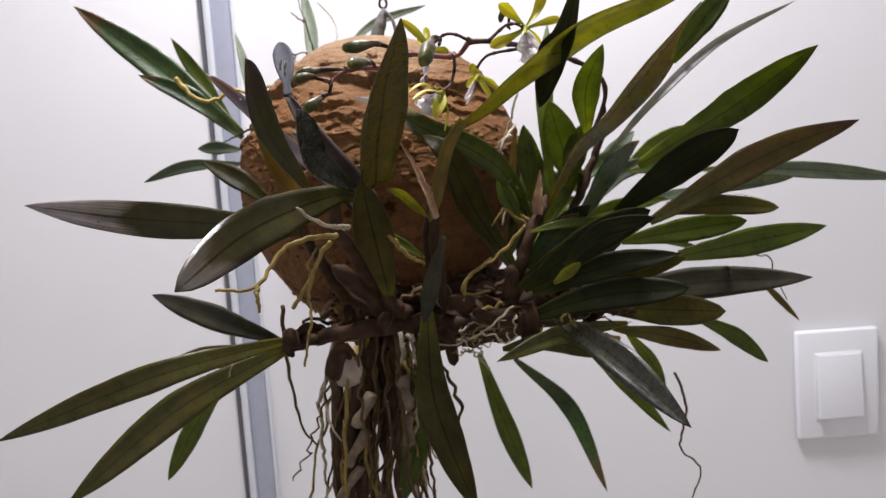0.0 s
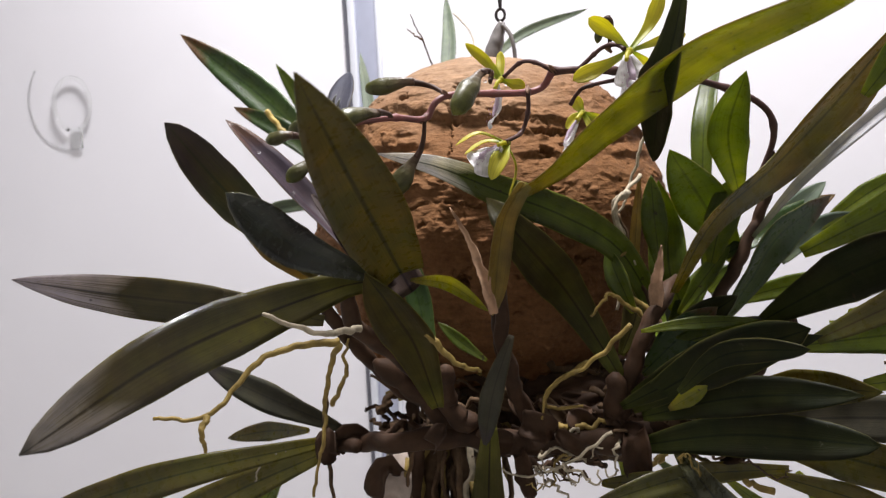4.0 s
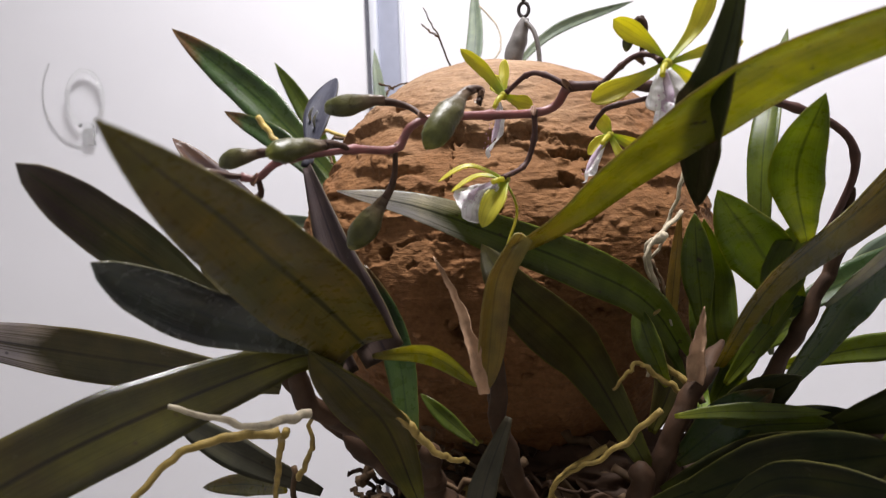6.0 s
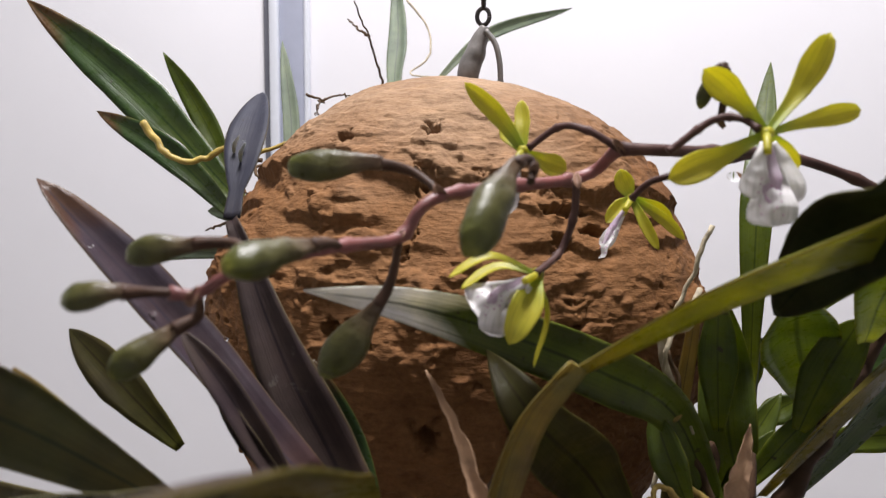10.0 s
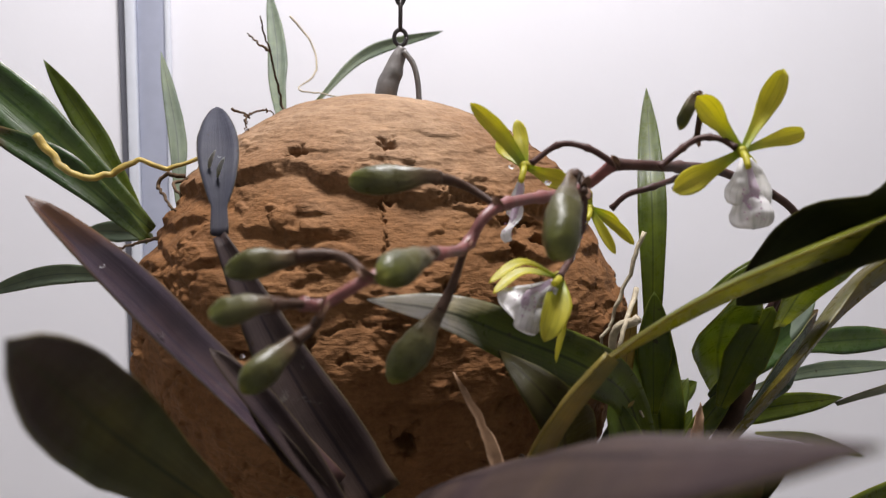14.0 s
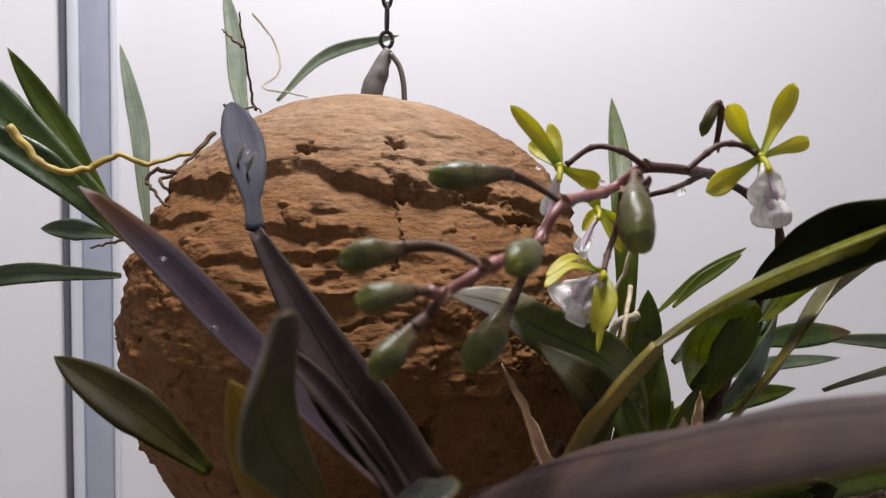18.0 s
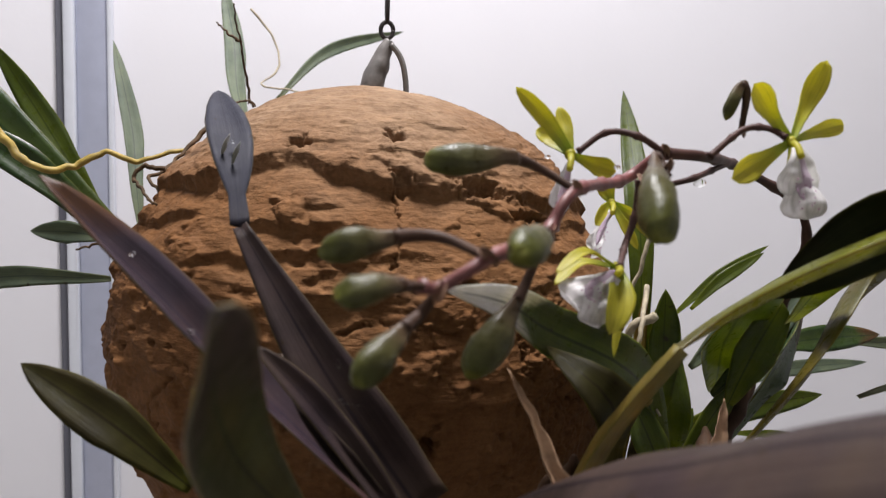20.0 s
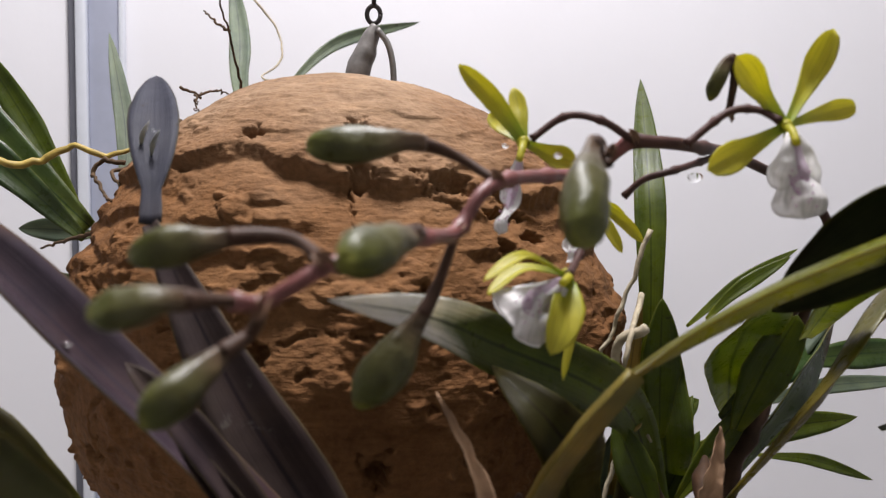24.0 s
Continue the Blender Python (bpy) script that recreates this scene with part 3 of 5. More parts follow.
CRACKS = [[(-13, 0.15), (-5, 0.19), (5, 0.193), (8.4, 0.16), (12.4, 0.147)], [(18, 0.19), (21.1, 0.155), (24.4, 0.081), (26.2, 0.008), (26.7, -0.025), (24, -0.08)], [(1.2, 0.60), (0.4, 0.52), (2.0, 0.44), (1.0, 0.37)], [(14, 0.64), (19, 0.60), (27, 0.56), (36, 0.55)], [(0, -0.10), (2.5, -0.13), (5.2, -0.17)], [(-40, 0.0), (-46, -0.08), (-44, -0.2)]]


def crack_depth(az, z):
    deep = 0.0
    for line in CRACKS:
        for (a0, z0), (a1, z1) in zip(line, line[1:]):
            ax, bx, px = a0 * 0.0165, a1 * 0.0165, az * 0.0165
            ux, uz = bx - ax, z1 - z0
            k = max(0.0, min(1.0, ((px - ax) * ux + (z - z0) * uz) / (ux * ux + uz * uz)))
            far = math.hypot(px - ax - k * ux, z - z0 - k * uz)
            if far < 0.011:
                deep = max(deep, 1 - far / 0.011)
    return deep


def ball_radius(d):
    """Relative radius of the clay ball in the direction d: smooth crown with a broken rim, flaky ledges under it, a calmer, pitted lower half."""
    x, y, z = d
    az = math.degrees(math.atan2(x, -y))
    flat = max(0.15, math.sqrt(max(0, 1 - z * z)))
    r = 1 + 0.024 * noise.noise(Vector((x * 1.6, y * 1.6, z * 1.6 + 7))) + 0.010 * noise.noise(Vector((x * 4.2, y * 4.2, z * 4.2 + 3)))
    jag = noise.fractal(Vector((x * 9, y * 9, z * 5)), 0.9, 2.1, 4)
    slow = noise.noise(Vector((x * 2.6 + 4, y * 2.6, 1.5)))
    for k, (level, deep, decay) in enumerate(((rim_level(az), 0.036, 0.15), (0.495 + 0.03 * slow, 0.020, 0.07), (0.395 - 0.03 * slow, 0.018, 0.08), (0.27 + 0.05 * slow, 0.017, 0.10), (-0.03 + 0.06 * slow, 0.012, 0.10), (-0.33 + 0.05 * slow, 0.014, 0.15))):
        u = z - level - 0.026 * jag - 0.03 * noise.noise(Vector((x * 3.4 + 9 * k, y * 3.4, 5)))
        part_of = ease(-0.25, 0.22, noise.noise(Vector((x * 3.1 + 17 * k, y * 3.1, 2 + k)))) if k else 0.55 + 0.45 * ease(-0.3, 0.2, slow)
        if u < 0:
            r -= deep * part_of * ease(0, 0.028, -u) * math.exp((u + 0.02) / decay)
        else:
            r += 0.28 * deep * part_of * math.exp(-(u / 0.045) ** 2)
    band = ease(-0.02, 0.16, z) * (1 - ease(0.60, 0.72, z))
    chips = noise.fractal(Vector((x * 6.5, y * 6.5, z * 11 + 3)), 0.8, 2.0, 3)
    where = ease(-0.12, 0.25, noise.noise(Vector((x * 3.7 + 41, y * 3.7, z * 5))))
    r += (0.013 * band * where + 0.009 * (1 - band) * where * (1 - ease(0.72, 0.85, z))) * (ease(-0.04, 0.12, chips) + 0.5 * ease(0.22, 0.32, chips))
    crumbs = noise.fractal(Vector((x * 17 + 3, y * 17, z * 30)), 0.8, 2.1, 3)
    r += 0.0034 * (0.8 + 0.2 * band) * where * ease(0.0, 0.30, crumbs) * (1 - 0.7 * ease(0.75, 0.9, z))
    grit = noise.fractal(Vector((x * 40, y * 40, z * 55)), 0.8, 2.2, 3)
    r += 0.0016 * (1 - 0.5 * ease(0.7, 0.9, z)) * grit
    r += (0.004 * noise.fractal(Vector((x * 5 + 2, y * 5, z * 24)), 0.9, 2.1, 3) + 0.0022 * noise.fractal(Vector((x * 13, y * 13, z * 60)), 0.8, 2.1, 3) + 0.006 * ease(0.05, 0.16, noise.noise(Vector((x * 7 + 5, y * 7 + 2, z * 20)))) * (1 - ease(0.80, 0.92, z))) * ease(0.5, 0.75, z)
    wob = 0.35 * grit + 0.5 * crumbs
    low = 1 - ease(0.10, 0.45, z)
    if low > 0 and y < 0.35:
        near, cells = noise.voronoi(Vector((x * 11 + 0.5 * jag, y * 11, z * 15 + 0.5 * jag)))
        kind = noise.cell(cells[0] * 7.3)
        gap = near[0] + 0.10 * wob
        if kind > 0.25:
            r -= 0.030 * low * (0.4 + kind) * (1 - ease(0.06, 0.14 + 0.16 * kind, gap))
        elif kind < -0.35:
            r += 0.014 * low * (1 - ease(0.12, 0.24 - 0.12 * kind, gap))
        split, _ = noise.voronoi(Vector((x * 3.3 + 0.22 * jag + 8, y * 3.3 + 0.1 * crumbs, z * 4.6 + 0.22 * jag)))
        r -= 0.010 * low * (1 - ease(0.0, 0.035, split[1] - split[0])) * ease(0.0, 0.25, noise.noise(Vector((x * 4 + 3, y * 4, z * 4 + 21))))
        lumps = noise.fractal(Vector((x * 11 + 6, y * 11, z * 16)), 0.8, 2.1, 3)
        r += 0.0045 * low * ease(-0.25, 0.35, lumps)
    for pa, pz, pw, ph, deep in PITS:
        if abs(z - pz) < 0.1 and abs(az - pa) < 14:
            q = math.hypot((az - pa) * 0.01745 * flat / pw, (z - pz) / ph) + wob
            r -= deep * (1 - ease(0.45, 1.1, q))
    if abs(az) < 60 and -0.3 < z < 0.7:
        r -= 0.020 * crack_depth(az + 2.2 * jag + 1.2 * grit, z + 0.03 * jag + 0.012 * grit) * ease(-0.5, 0.1, crumbs)
    return r


ball = tagged(new("clay_ball"), "rough brown clay ball hanging on a wire, overgrown with an orchid", "planter")
azimuths = [a * 0.30 - 112 for a in range(748)] + [112.4 + a * 3.8 for a in range(36)]
heights = [2 + 3 * k for k in range(4)] + [14 + 0.30 * k for k in range(470)] + [155 + 3 * k for k in range(9)]
verts, faces, wide = [], [], len(azimuths)
for th in heights:
    for az in azimuths:
        sh, ch, a = math.sin(radians(th)), math.cos(radians(th)), radians(az)
        d = (sh * math.sin(a), -sh * math.cos(a), ch)
        r = ball_radius(d)
        verts.append((BALL.x + d[0] * BR * r, BALL.y + d[1] * BR * r, BALL.z + d[2] * (BH if ch > 0 else BH_LOW) * r))
for j in range(len(heights) - 1):
    for i in range(wide):
        k = (i + 1) % wide
        faces.append((j * wide + i, (j + 1) * wide + i, (j + 1) * wide + k, j * wide + k))
faces += [tuple(range(wide)), tuple(range(len(verts) - 1, len(verts) - 1 - wide, -1))]
me = bpy.data.meshes.new("clay_body")
me.from_pydata(verts, [], faces)
me.polygons.foreach_set("use_smooth", [True] * len(faces))
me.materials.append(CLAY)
new("clay_body", me).parent = ball

hanger = tagged(new("hanging_wire"), "dark twisted wire with a weathered hook above the clay ball", "wire")
HX, HY, HZ = -0.0370, 0.590, 1.510
part("wire", tube(bmesh.new(), spline([(HX, HY, HZ + 0.086), (HX, HY, HZ + 0.2), (HX, HY, CEILING_Z - 0.002)], 20), lambda s: 0.0011, 8), WIRE, hanger)
bm = bmesh.new()
tube(bm, spline([(HX - 0.0065, HY, HZ - 0.010), (HX - 0.0062, HY, HZ + 0.001), (HX - 0.0030, HY, HZ + 0.011), (HX + 0.0010, HY, HZ + 0.0215)], 26), lambda s: 0.0018 + 0.0034 * math.sin(math.pi * min(1, 0.25 + 0.72 * s)), 14)
for w in bm.verts:
    w.co += 0.0007 * noise.noise_vector(w.co * 190)
part("clip", bm, CLIP, hanger, "weathered grey clip")
bm = bmesh.new()
tube(bm, spline([(HX + 0.0015, HY - 0.003, HZ + 0.019), (HX + 0.0060, HY - 0.003, HZ + 0.013), (HX + 0.0082, HY - 0.003, HZ + 0.004), (HX + 0.0088, HY - 0.003, HZ - 0.008)], 20), lambda s: 0.0013 + 0.0009 * max(0, s - 0.8) / 0.2, 8)
part("leg", bm, CLIP, hanger)
for k in range(6):
    a, turn, w = HZ + 0.0255 + k * 0.0105, k % 2, 0.0028 if k == 0 else 0.0020
    loop = [(HX + (0 if turn else w * math.cos(q)), HY + (w * math.cos(q) if turn else 0), a + (0.0036 if k == 0 else 0.0062) * math.sin(q)) for q in [2 * math.pi * i / 12 for i in range(13)]]
    part("link", tube(bmesh.new(), spline(loop, 26), lambda s: 0.0010, 6), WIRE, hanger)

# ---- the orchid ----
orchid = tagged(new("orchid"), "orchid with dark leaves and yellow-green flowers on a clay ball", "plant")
# stems and rhizome
stem(0.0042, 0.0062, (-0.0844, 0.4480, 1.3096), (-0.0626, 0.4400, 1.3139), (-0.0364, 0.4500, 1.3144), (-0.0023, 0.4550, 1.3110), (0.0329, 0.4600, 1.3128), (0.0715, 0.4800, 1.3174), name="rhizome")
stem(0.0045, 0.003, (-0.0409, 0.4700, 1.3162), (-0.0516, 0.4300, 1.3541), (-0.0586, 0.3900, 1.3799), (-0.0550, 0.3850, 1.3973))
stem(0.004, 0.0025, (-0.0409, 0.4700, 1.3162), (-0.0668, 0.4600, 1.3341), (-0.0769, 0.4300, 1.3624), (-0.0838, 0.4100, 1.3866))
stem(0.004, 0.0022, (-0.0019, 0.4600, 1.3153), (-0.0082, 0.4400, 1.3498), (-0.0082, 0.4300, 1.3802), (-0.0056, 0.4200, 1.3993))
stem(0.0042, 0.0028, (0.0339, 0.4700, 1.3145), (0.0459, 0.4600, 1.3541), (0.0564, 0.4650, 1.3739), (0.0627, 0.4800, 1.3853))
stem(0.0042, 0.0018, (0.0561, 0.4750, 1.3156), (0.0671, 0.4900, 1.3461), (0.0813, 0.5000, 1.3690), (0.0953, 0.5050, 1.3956), (0.1031, 0.5050, 1.4151), (0.1064, 0.4950, 1.4391))
stem(0.004, 0.003, (0.0555, 0.4700, 1.3165), (0.0832, 0.4600, 1.3374), (0.1004, 0.4400, 1.3621), (0.1050, 0.4300, 1.3754))
stem(0.0034, 0.0022, (-0.0829, 0.4400, 1.3113), (-0.1054, 0.4500, 1.3079), (-0.1264, 0.4500, 1.3035), (-0.1445, 0.4400, 1.2987))
stem(0.0052, 0.0045, (-0.0366, 0.4550, 1.3152), (-0.0513, 0.4450, 1.3353), (-0.0678, 0.4300, 1.3552))
stem(0.005, 0.0035, (-0.0292, 0.4500, 1.3191), (-0.0382, 0.4450, 1.3310), (-0.0359, 0.4350, 1.3524))
stem(0.0048, 0.004, (0.0337, 0.4700, 1.3109), (0.0360, 0.4600, 1.3338), (0.0364, 0.4580, 1.3445))
stem(0.005, 0.0035, (0.0480, 0.4700, 1.3099), (0.0656, 0.4600, 1.3352), (0.0820, 0.4500, 1.3524), (0.0939, 0.4400, 1.3658))
stem(0.005, 0.0035, (0.0565, 0.4800, 1.3092), (0.0824, 0.4800, 1.3166), (0.1044, 0.4800, 1.3187))
stem(0.0028, 0.0022, (-0.0120, 0.4520, 1.3430), (-0.0130, 0.4460, 1.3645), (-0.0078, 0.4265, 1.3941))
stem(0.0036, 0.0024, (0.0486, 0.4850, 1.3483), (0.0515, 0.4920, 1.3642), (0.0552, 0.5000, 1.3805))
# leaves: colour, width, facing, fold, places from base to tip
leaf("dark^/plum", 0.0245, (0.41, -0.91, -0.01), .25, (-0.0373, 0.3905, 1.3991), (-0.0262, 0.3269, 1.4326), (-0.0134, 0.2704, 1.4570))
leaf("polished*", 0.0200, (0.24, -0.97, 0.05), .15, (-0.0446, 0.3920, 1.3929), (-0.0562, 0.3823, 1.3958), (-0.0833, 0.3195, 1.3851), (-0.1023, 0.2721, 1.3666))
leaf("umber", 0.0221, (0.09, -0.99, 0.08), .3, (-0.0367, 0.4247, 1.3361), (-0.0408, 0.4085, 1.3693), (-0.0416, 0.3666, 1.4020))
leaf("purple|", 0.0142, (0.74, -0.44, 0.50), .55, (-0.0550, 0.4193, 1.3908), (-0.0700, 0.4210, 1.4050), (-0.0938, 0.4240, 1.4280), (-0.1263, 0.4172, 1.4659))
leaf("plum|", 0.0070, (0.45, -0.80, 0.35), .7, (-0.0480, 0.4020, 1.3860), (-0.0580, 0.4040, 1.4020), (-0.0700, 0.4060, 1.4180), (-0.0820, 0.4080, 1.4310))
leaf("darkgreen", 0.0130, (-0.25, -0.93, 0.25), .3, (0.0812, 0.5075, 1.3880), (0.1080, 0.5200, 1.4020), (0.1395, 0.5370, 1.4167))
leaf("green*", 0.0150, (-0.1, -0.97, 0.1), .3, (0.0790, 0.4930, 1.3890), (0.0830, 0.4870, 1.4070), (0.0900, 0.4800, 1.4280))
leaf("green", 0.0125, (-0.1, -0.95, 0.2), .3, (0.0560, 0.4980, 1.3850), (0.0540, 0.4950, 1.4100), (0.0530, 0.4929, 1.4311))
leaf("violet", 0.0126, (0.17, -0.98, -0.05), .3, (-0.0885, 0.4484, 1.4541), (-0.0924, 0.4662, 1.4751), (-0.0989, 0.4934, 1.4940))
leaf("plum<", 0.0195, (-0.02, -0.97, 0.24), .35, (-0.0443, 0.4220, 1.3871), (-0.0662, 0.4324, 1.4180), (-0.0885, 0.4484, 1.4541))
leaf("darkgreen=", 0.0114, (0.38, -0.88, 0.28), .4, (-0.0412, 0.4300, 1.3544), (-0.0495, 0.4400, 1.3854), (-0.0612, 0.4400, 1.4169))
leaf("olive*", 0.0150, (0.85, -0.45, -0.25), .2, (-0.0703, 0.3850, 1.3988), (-0.0818, 0.3510, 1.4295), (-0.0785, 0.3115, 1.4541))
leaf("glossy*", 0.0150, (0.48, -0.88, 0.07), .4, (-0.0477, 0.3850, 1.3984), (-0.0610, 0.3530, 1.4130), (-0.0600, 0.3120, 1.4325))
leaf("brown", 0.0138, (0.21, -0.98, -0.04), .4, (-0.0772, 0.3950, 1.3957), (-0.0816, 0.3720, 1.4159), (-0.0877, 0.3620, 1.4342))
leaf("umber", 0.0124, (0.23, -0.93, 0.29), .3, (-0.0991, 0.4353, 1.3901), (-0.1171, 0.4364, 1.4062), (-0.1404, 0.4449, 1.4200))
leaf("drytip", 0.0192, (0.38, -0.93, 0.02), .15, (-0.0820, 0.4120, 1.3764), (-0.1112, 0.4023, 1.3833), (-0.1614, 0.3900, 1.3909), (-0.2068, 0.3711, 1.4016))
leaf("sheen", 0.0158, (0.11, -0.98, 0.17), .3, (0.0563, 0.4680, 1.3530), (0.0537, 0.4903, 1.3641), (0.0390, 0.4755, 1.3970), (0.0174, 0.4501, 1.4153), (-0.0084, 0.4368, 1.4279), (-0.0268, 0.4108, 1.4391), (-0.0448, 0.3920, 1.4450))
leaf("umber", 0.0208, (0.21, -0.98, 0.06), .25, (0.0382, 0.4590, 1.3422), (0.0166, 0.4599, 1.3793), (0.0021, 0.4168, 1.4120), (-0.0114, 0.4280, 1.4254))
leaf("yellow", 0.0231, (0.31, -0.47, -0.83), .2, (0.0057, 0.4034, 1.4256), (0.0215, 0.4070, 1.4351), (0.0363, 0.4000, 1.4464), (0.0568, 0.3870, 1.4596), (0.0765, 0.3750, 1.4697), (0.1101, 0.3550, 1.4790), (0.1261, 0.3450, 1.4864))
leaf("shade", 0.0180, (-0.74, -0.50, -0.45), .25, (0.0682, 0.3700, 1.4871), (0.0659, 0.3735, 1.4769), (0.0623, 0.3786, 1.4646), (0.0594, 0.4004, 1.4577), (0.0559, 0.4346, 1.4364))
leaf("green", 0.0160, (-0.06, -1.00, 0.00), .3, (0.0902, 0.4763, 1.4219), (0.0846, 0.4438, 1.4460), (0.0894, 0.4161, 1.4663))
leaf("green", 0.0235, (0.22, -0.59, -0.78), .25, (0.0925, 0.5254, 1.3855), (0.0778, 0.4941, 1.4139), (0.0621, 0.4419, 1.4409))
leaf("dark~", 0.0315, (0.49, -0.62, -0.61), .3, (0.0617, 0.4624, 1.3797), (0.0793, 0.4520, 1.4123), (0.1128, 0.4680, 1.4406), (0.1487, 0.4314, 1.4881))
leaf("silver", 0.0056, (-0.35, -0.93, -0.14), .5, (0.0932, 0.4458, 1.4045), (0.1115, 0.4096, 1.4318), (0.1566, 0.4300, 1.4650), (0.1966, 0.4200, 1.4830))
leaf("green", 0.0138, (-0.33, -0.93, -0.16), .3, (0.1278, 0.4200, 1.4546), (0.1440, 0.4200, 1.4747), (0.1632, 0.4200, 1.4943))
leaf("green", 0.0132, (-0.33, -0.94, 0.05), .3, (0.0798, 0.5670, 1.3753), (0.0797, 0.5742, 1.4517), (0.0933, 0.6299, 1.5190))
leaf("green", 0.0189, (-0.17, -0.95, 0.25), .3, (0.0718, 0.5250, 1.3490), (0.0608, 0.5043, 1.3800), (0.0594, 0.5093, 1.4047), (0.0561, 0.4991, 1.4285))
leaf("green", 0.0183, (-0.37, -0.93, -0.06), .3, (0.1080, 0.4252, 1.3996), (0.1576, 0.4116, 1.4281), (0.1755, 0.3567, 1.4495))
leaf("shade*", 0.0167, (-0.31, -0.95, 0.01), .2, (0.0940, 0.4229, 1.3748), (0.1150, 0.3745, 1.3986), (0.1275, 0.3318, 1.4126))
leaf("brownleaf", 0.0180, (-0.40, -0.92, 0.00), .25, (0.1117, 0.4206, 1.3680), (0.1746, 0.4175, 1.4000), (0.2124, 0.3895, 1.4152))
leaf("green", 0.0089, (-0.36, -0.93, 0.03), .4, (0.1233, 0.4265, 1.3769), (0.1737, 0.4565, 1.3844), (0.2339, 0.5077, 1.3847))
leaf("pale", 0.0130, (-0.43, -0.90, 0.02), .3, (0.1967, 0.5800, 1.3929), (0.2747, 0.5800, 1.3874), (0.3570, 0.5800, 1.3751))
leaf("dark*", 0.0121, (-0.35, -0.93, 0.06), .2, (0.1310, 0.4643, 1.3702), (0.1634, 0.4482, 1.3730), (0.1862, 0.4251, 1.3706))
leaf("green*", 0.0163, (-0.31, -0.95, 0.09), .2, (0.1093, 0.4792, 1.3522), (0.1573, 0.4927, 1.3557), (0.1944, 0.4903, 1.3589))
leaf("green", 0.0176, (-0.38, -0.92, 0.11), .2, (0.1342, 0.4550, 1.3424), (0.1878, 0.4677, 1.3476), (0.2355, 0.4694, 1.3541))
leaf("grey", 0.0209, (-0.31, -0.94, 0.16), .15, (0.0774, 0.4952, 1.3116), (0.1507, 0.4764, 1.3223), (0.2052, 0.4272, 1.3293))
leaf("dark*", 0.0191, (-0.28, -0.94, 0.19), .15, (0.0903, 0.4837, 1.3111), (0.1302, 0.4580, 1.3102), (0.1558, 0.4295, 1.3126))
leaf("dark", 0.0118, (-0.28, -0.93, 0.22), .2, (0.0984, 0.4665, 1.2991), (0.1324, 0.4564, 1.2934), (0.1571, 0.4425, 1.2865))
leaf("green", 0.0112, (-0.35, -0.91, 0.22), .2, (0.1562, 0.4905, 1.2989), (0.1843, 0.4912, 1.2832), (0.2075, 0.4953, 1.2625))
leaf("black", 0.0178, (-0.22, -0.94, 0.25), .2, (0.0617, 0.4547, 1.3110), (0.0881, 0.4028, 1.2942), (0.1115, 0.3622, 1.2696))
leaf("green", 0.0105, (-0.22, -0.93, 0.28), .3, (0.0830, 0.4932, 1.2854), (0.1191, 0.5253, 1.2446), (0.1513, 0.5340, 1.2049))
leaf("darkgreen", 0.0190, (0.53, -0.83, -0.16), .3, (0.0838, 0.5164, 1.3568), (0.0984, 0.5152, 1.3790), (0.1096, 0.5102, 1.3983), (0.1364, 0.5326, 1.4163))
leaf("green", 0.0125, (-0.28, -0.96, -0.02), .3, (0.1409, 0.6000, 1.3949), (0.1687, 0.6000, 1.4152), (0.1916, 0.6000, 1.4282))
leaf("dark", 0.0169, (-0.24, -0.96, 0.14), .2, (0.0868, 0.5247, 1.3155), (0.1143, 0.4875, 1.3320), (0.1371, 0.4379, 1.3442))
leaf("dark", 0.0116, (-0.13, -0.97, 0.22), .2, (0.0281, 0.4600, 1.2925), (0.0551, 0.4500, 1.2974), (0.0867, 0.4400, 1.2881))
leaf("green", 0.0099, (-0.25, -0.94, 0.24), .3, (0.1152, 0.5000, 1.2878), (0.1278, 0.5000, 1.2713), (0.1396, 0.5000, 1.2501))
leaf("dark", 0.0046, (-0.40, -0.90, 0.17), .3, (0.2003, 0.5000, 1.3240), (0.2168, 0.5000, 1.3056), (0.2316, 0.5000, 1.2883))
leaf("pale", 0.0134, (-0.24, -0.97, 0.01), .3, (0.1220, 0.6000, 1.3760), (0.1455, 0.6000, 1.3968), (0.1770, 0.6000, 1.3990))
leaf("green", 0.0124, (-0.22, -0.97, 0.06), .3, (0.0856, 0.5500, 1.3593), (0.1192, 0.5500, 1.3693), (0.1608, 0.5500, 1.3746))
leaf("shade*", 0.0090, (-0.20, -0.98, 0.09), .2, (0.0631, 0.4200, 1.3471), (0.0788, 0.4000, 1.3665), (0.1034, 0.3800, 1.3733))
leaf("green", 0.0181, (-0.06, -0.95, 0.32), .2, (0.0203, 0.6416, 1.2469), (0.0378, 0.6534, 1.1846), (0.0636, 0.6910, 1.1015))
leaf("darkgreen", 0.0150, (-0.15, -0.94, 0.31), .2, (0.0484, 0.6154, 1.2466), (0.0983, 0.6518, 1.1882), (0.1190, 0.6121, 1.1280))
leaf("umber", 0.0213, (0.01, -0.94, 0.35), .2, (-0.0160, 0.4340, 1.3279), (-0.0164, 0.4250, 1.2800), (-0.0075, 0.4180, 1.2450), (0.0045, 0.4120, 1.2116))
leaf("grey", 0.0100, (0.02, -0.99, 0.14), .4, (-0.0033, 0.4273, 1.3674), (-0.0117, 0.4242, 1.3434), (-0.0187, 0.4320, 1.3168))
leaf("green", 0.0159, (0.05, -0.95, 0.32), .3, (-0.0276, 0.4700, 1.2788), (-0.0280, 0.4600, 1.2453), (-0.0397, 0.4500, 1.2028))
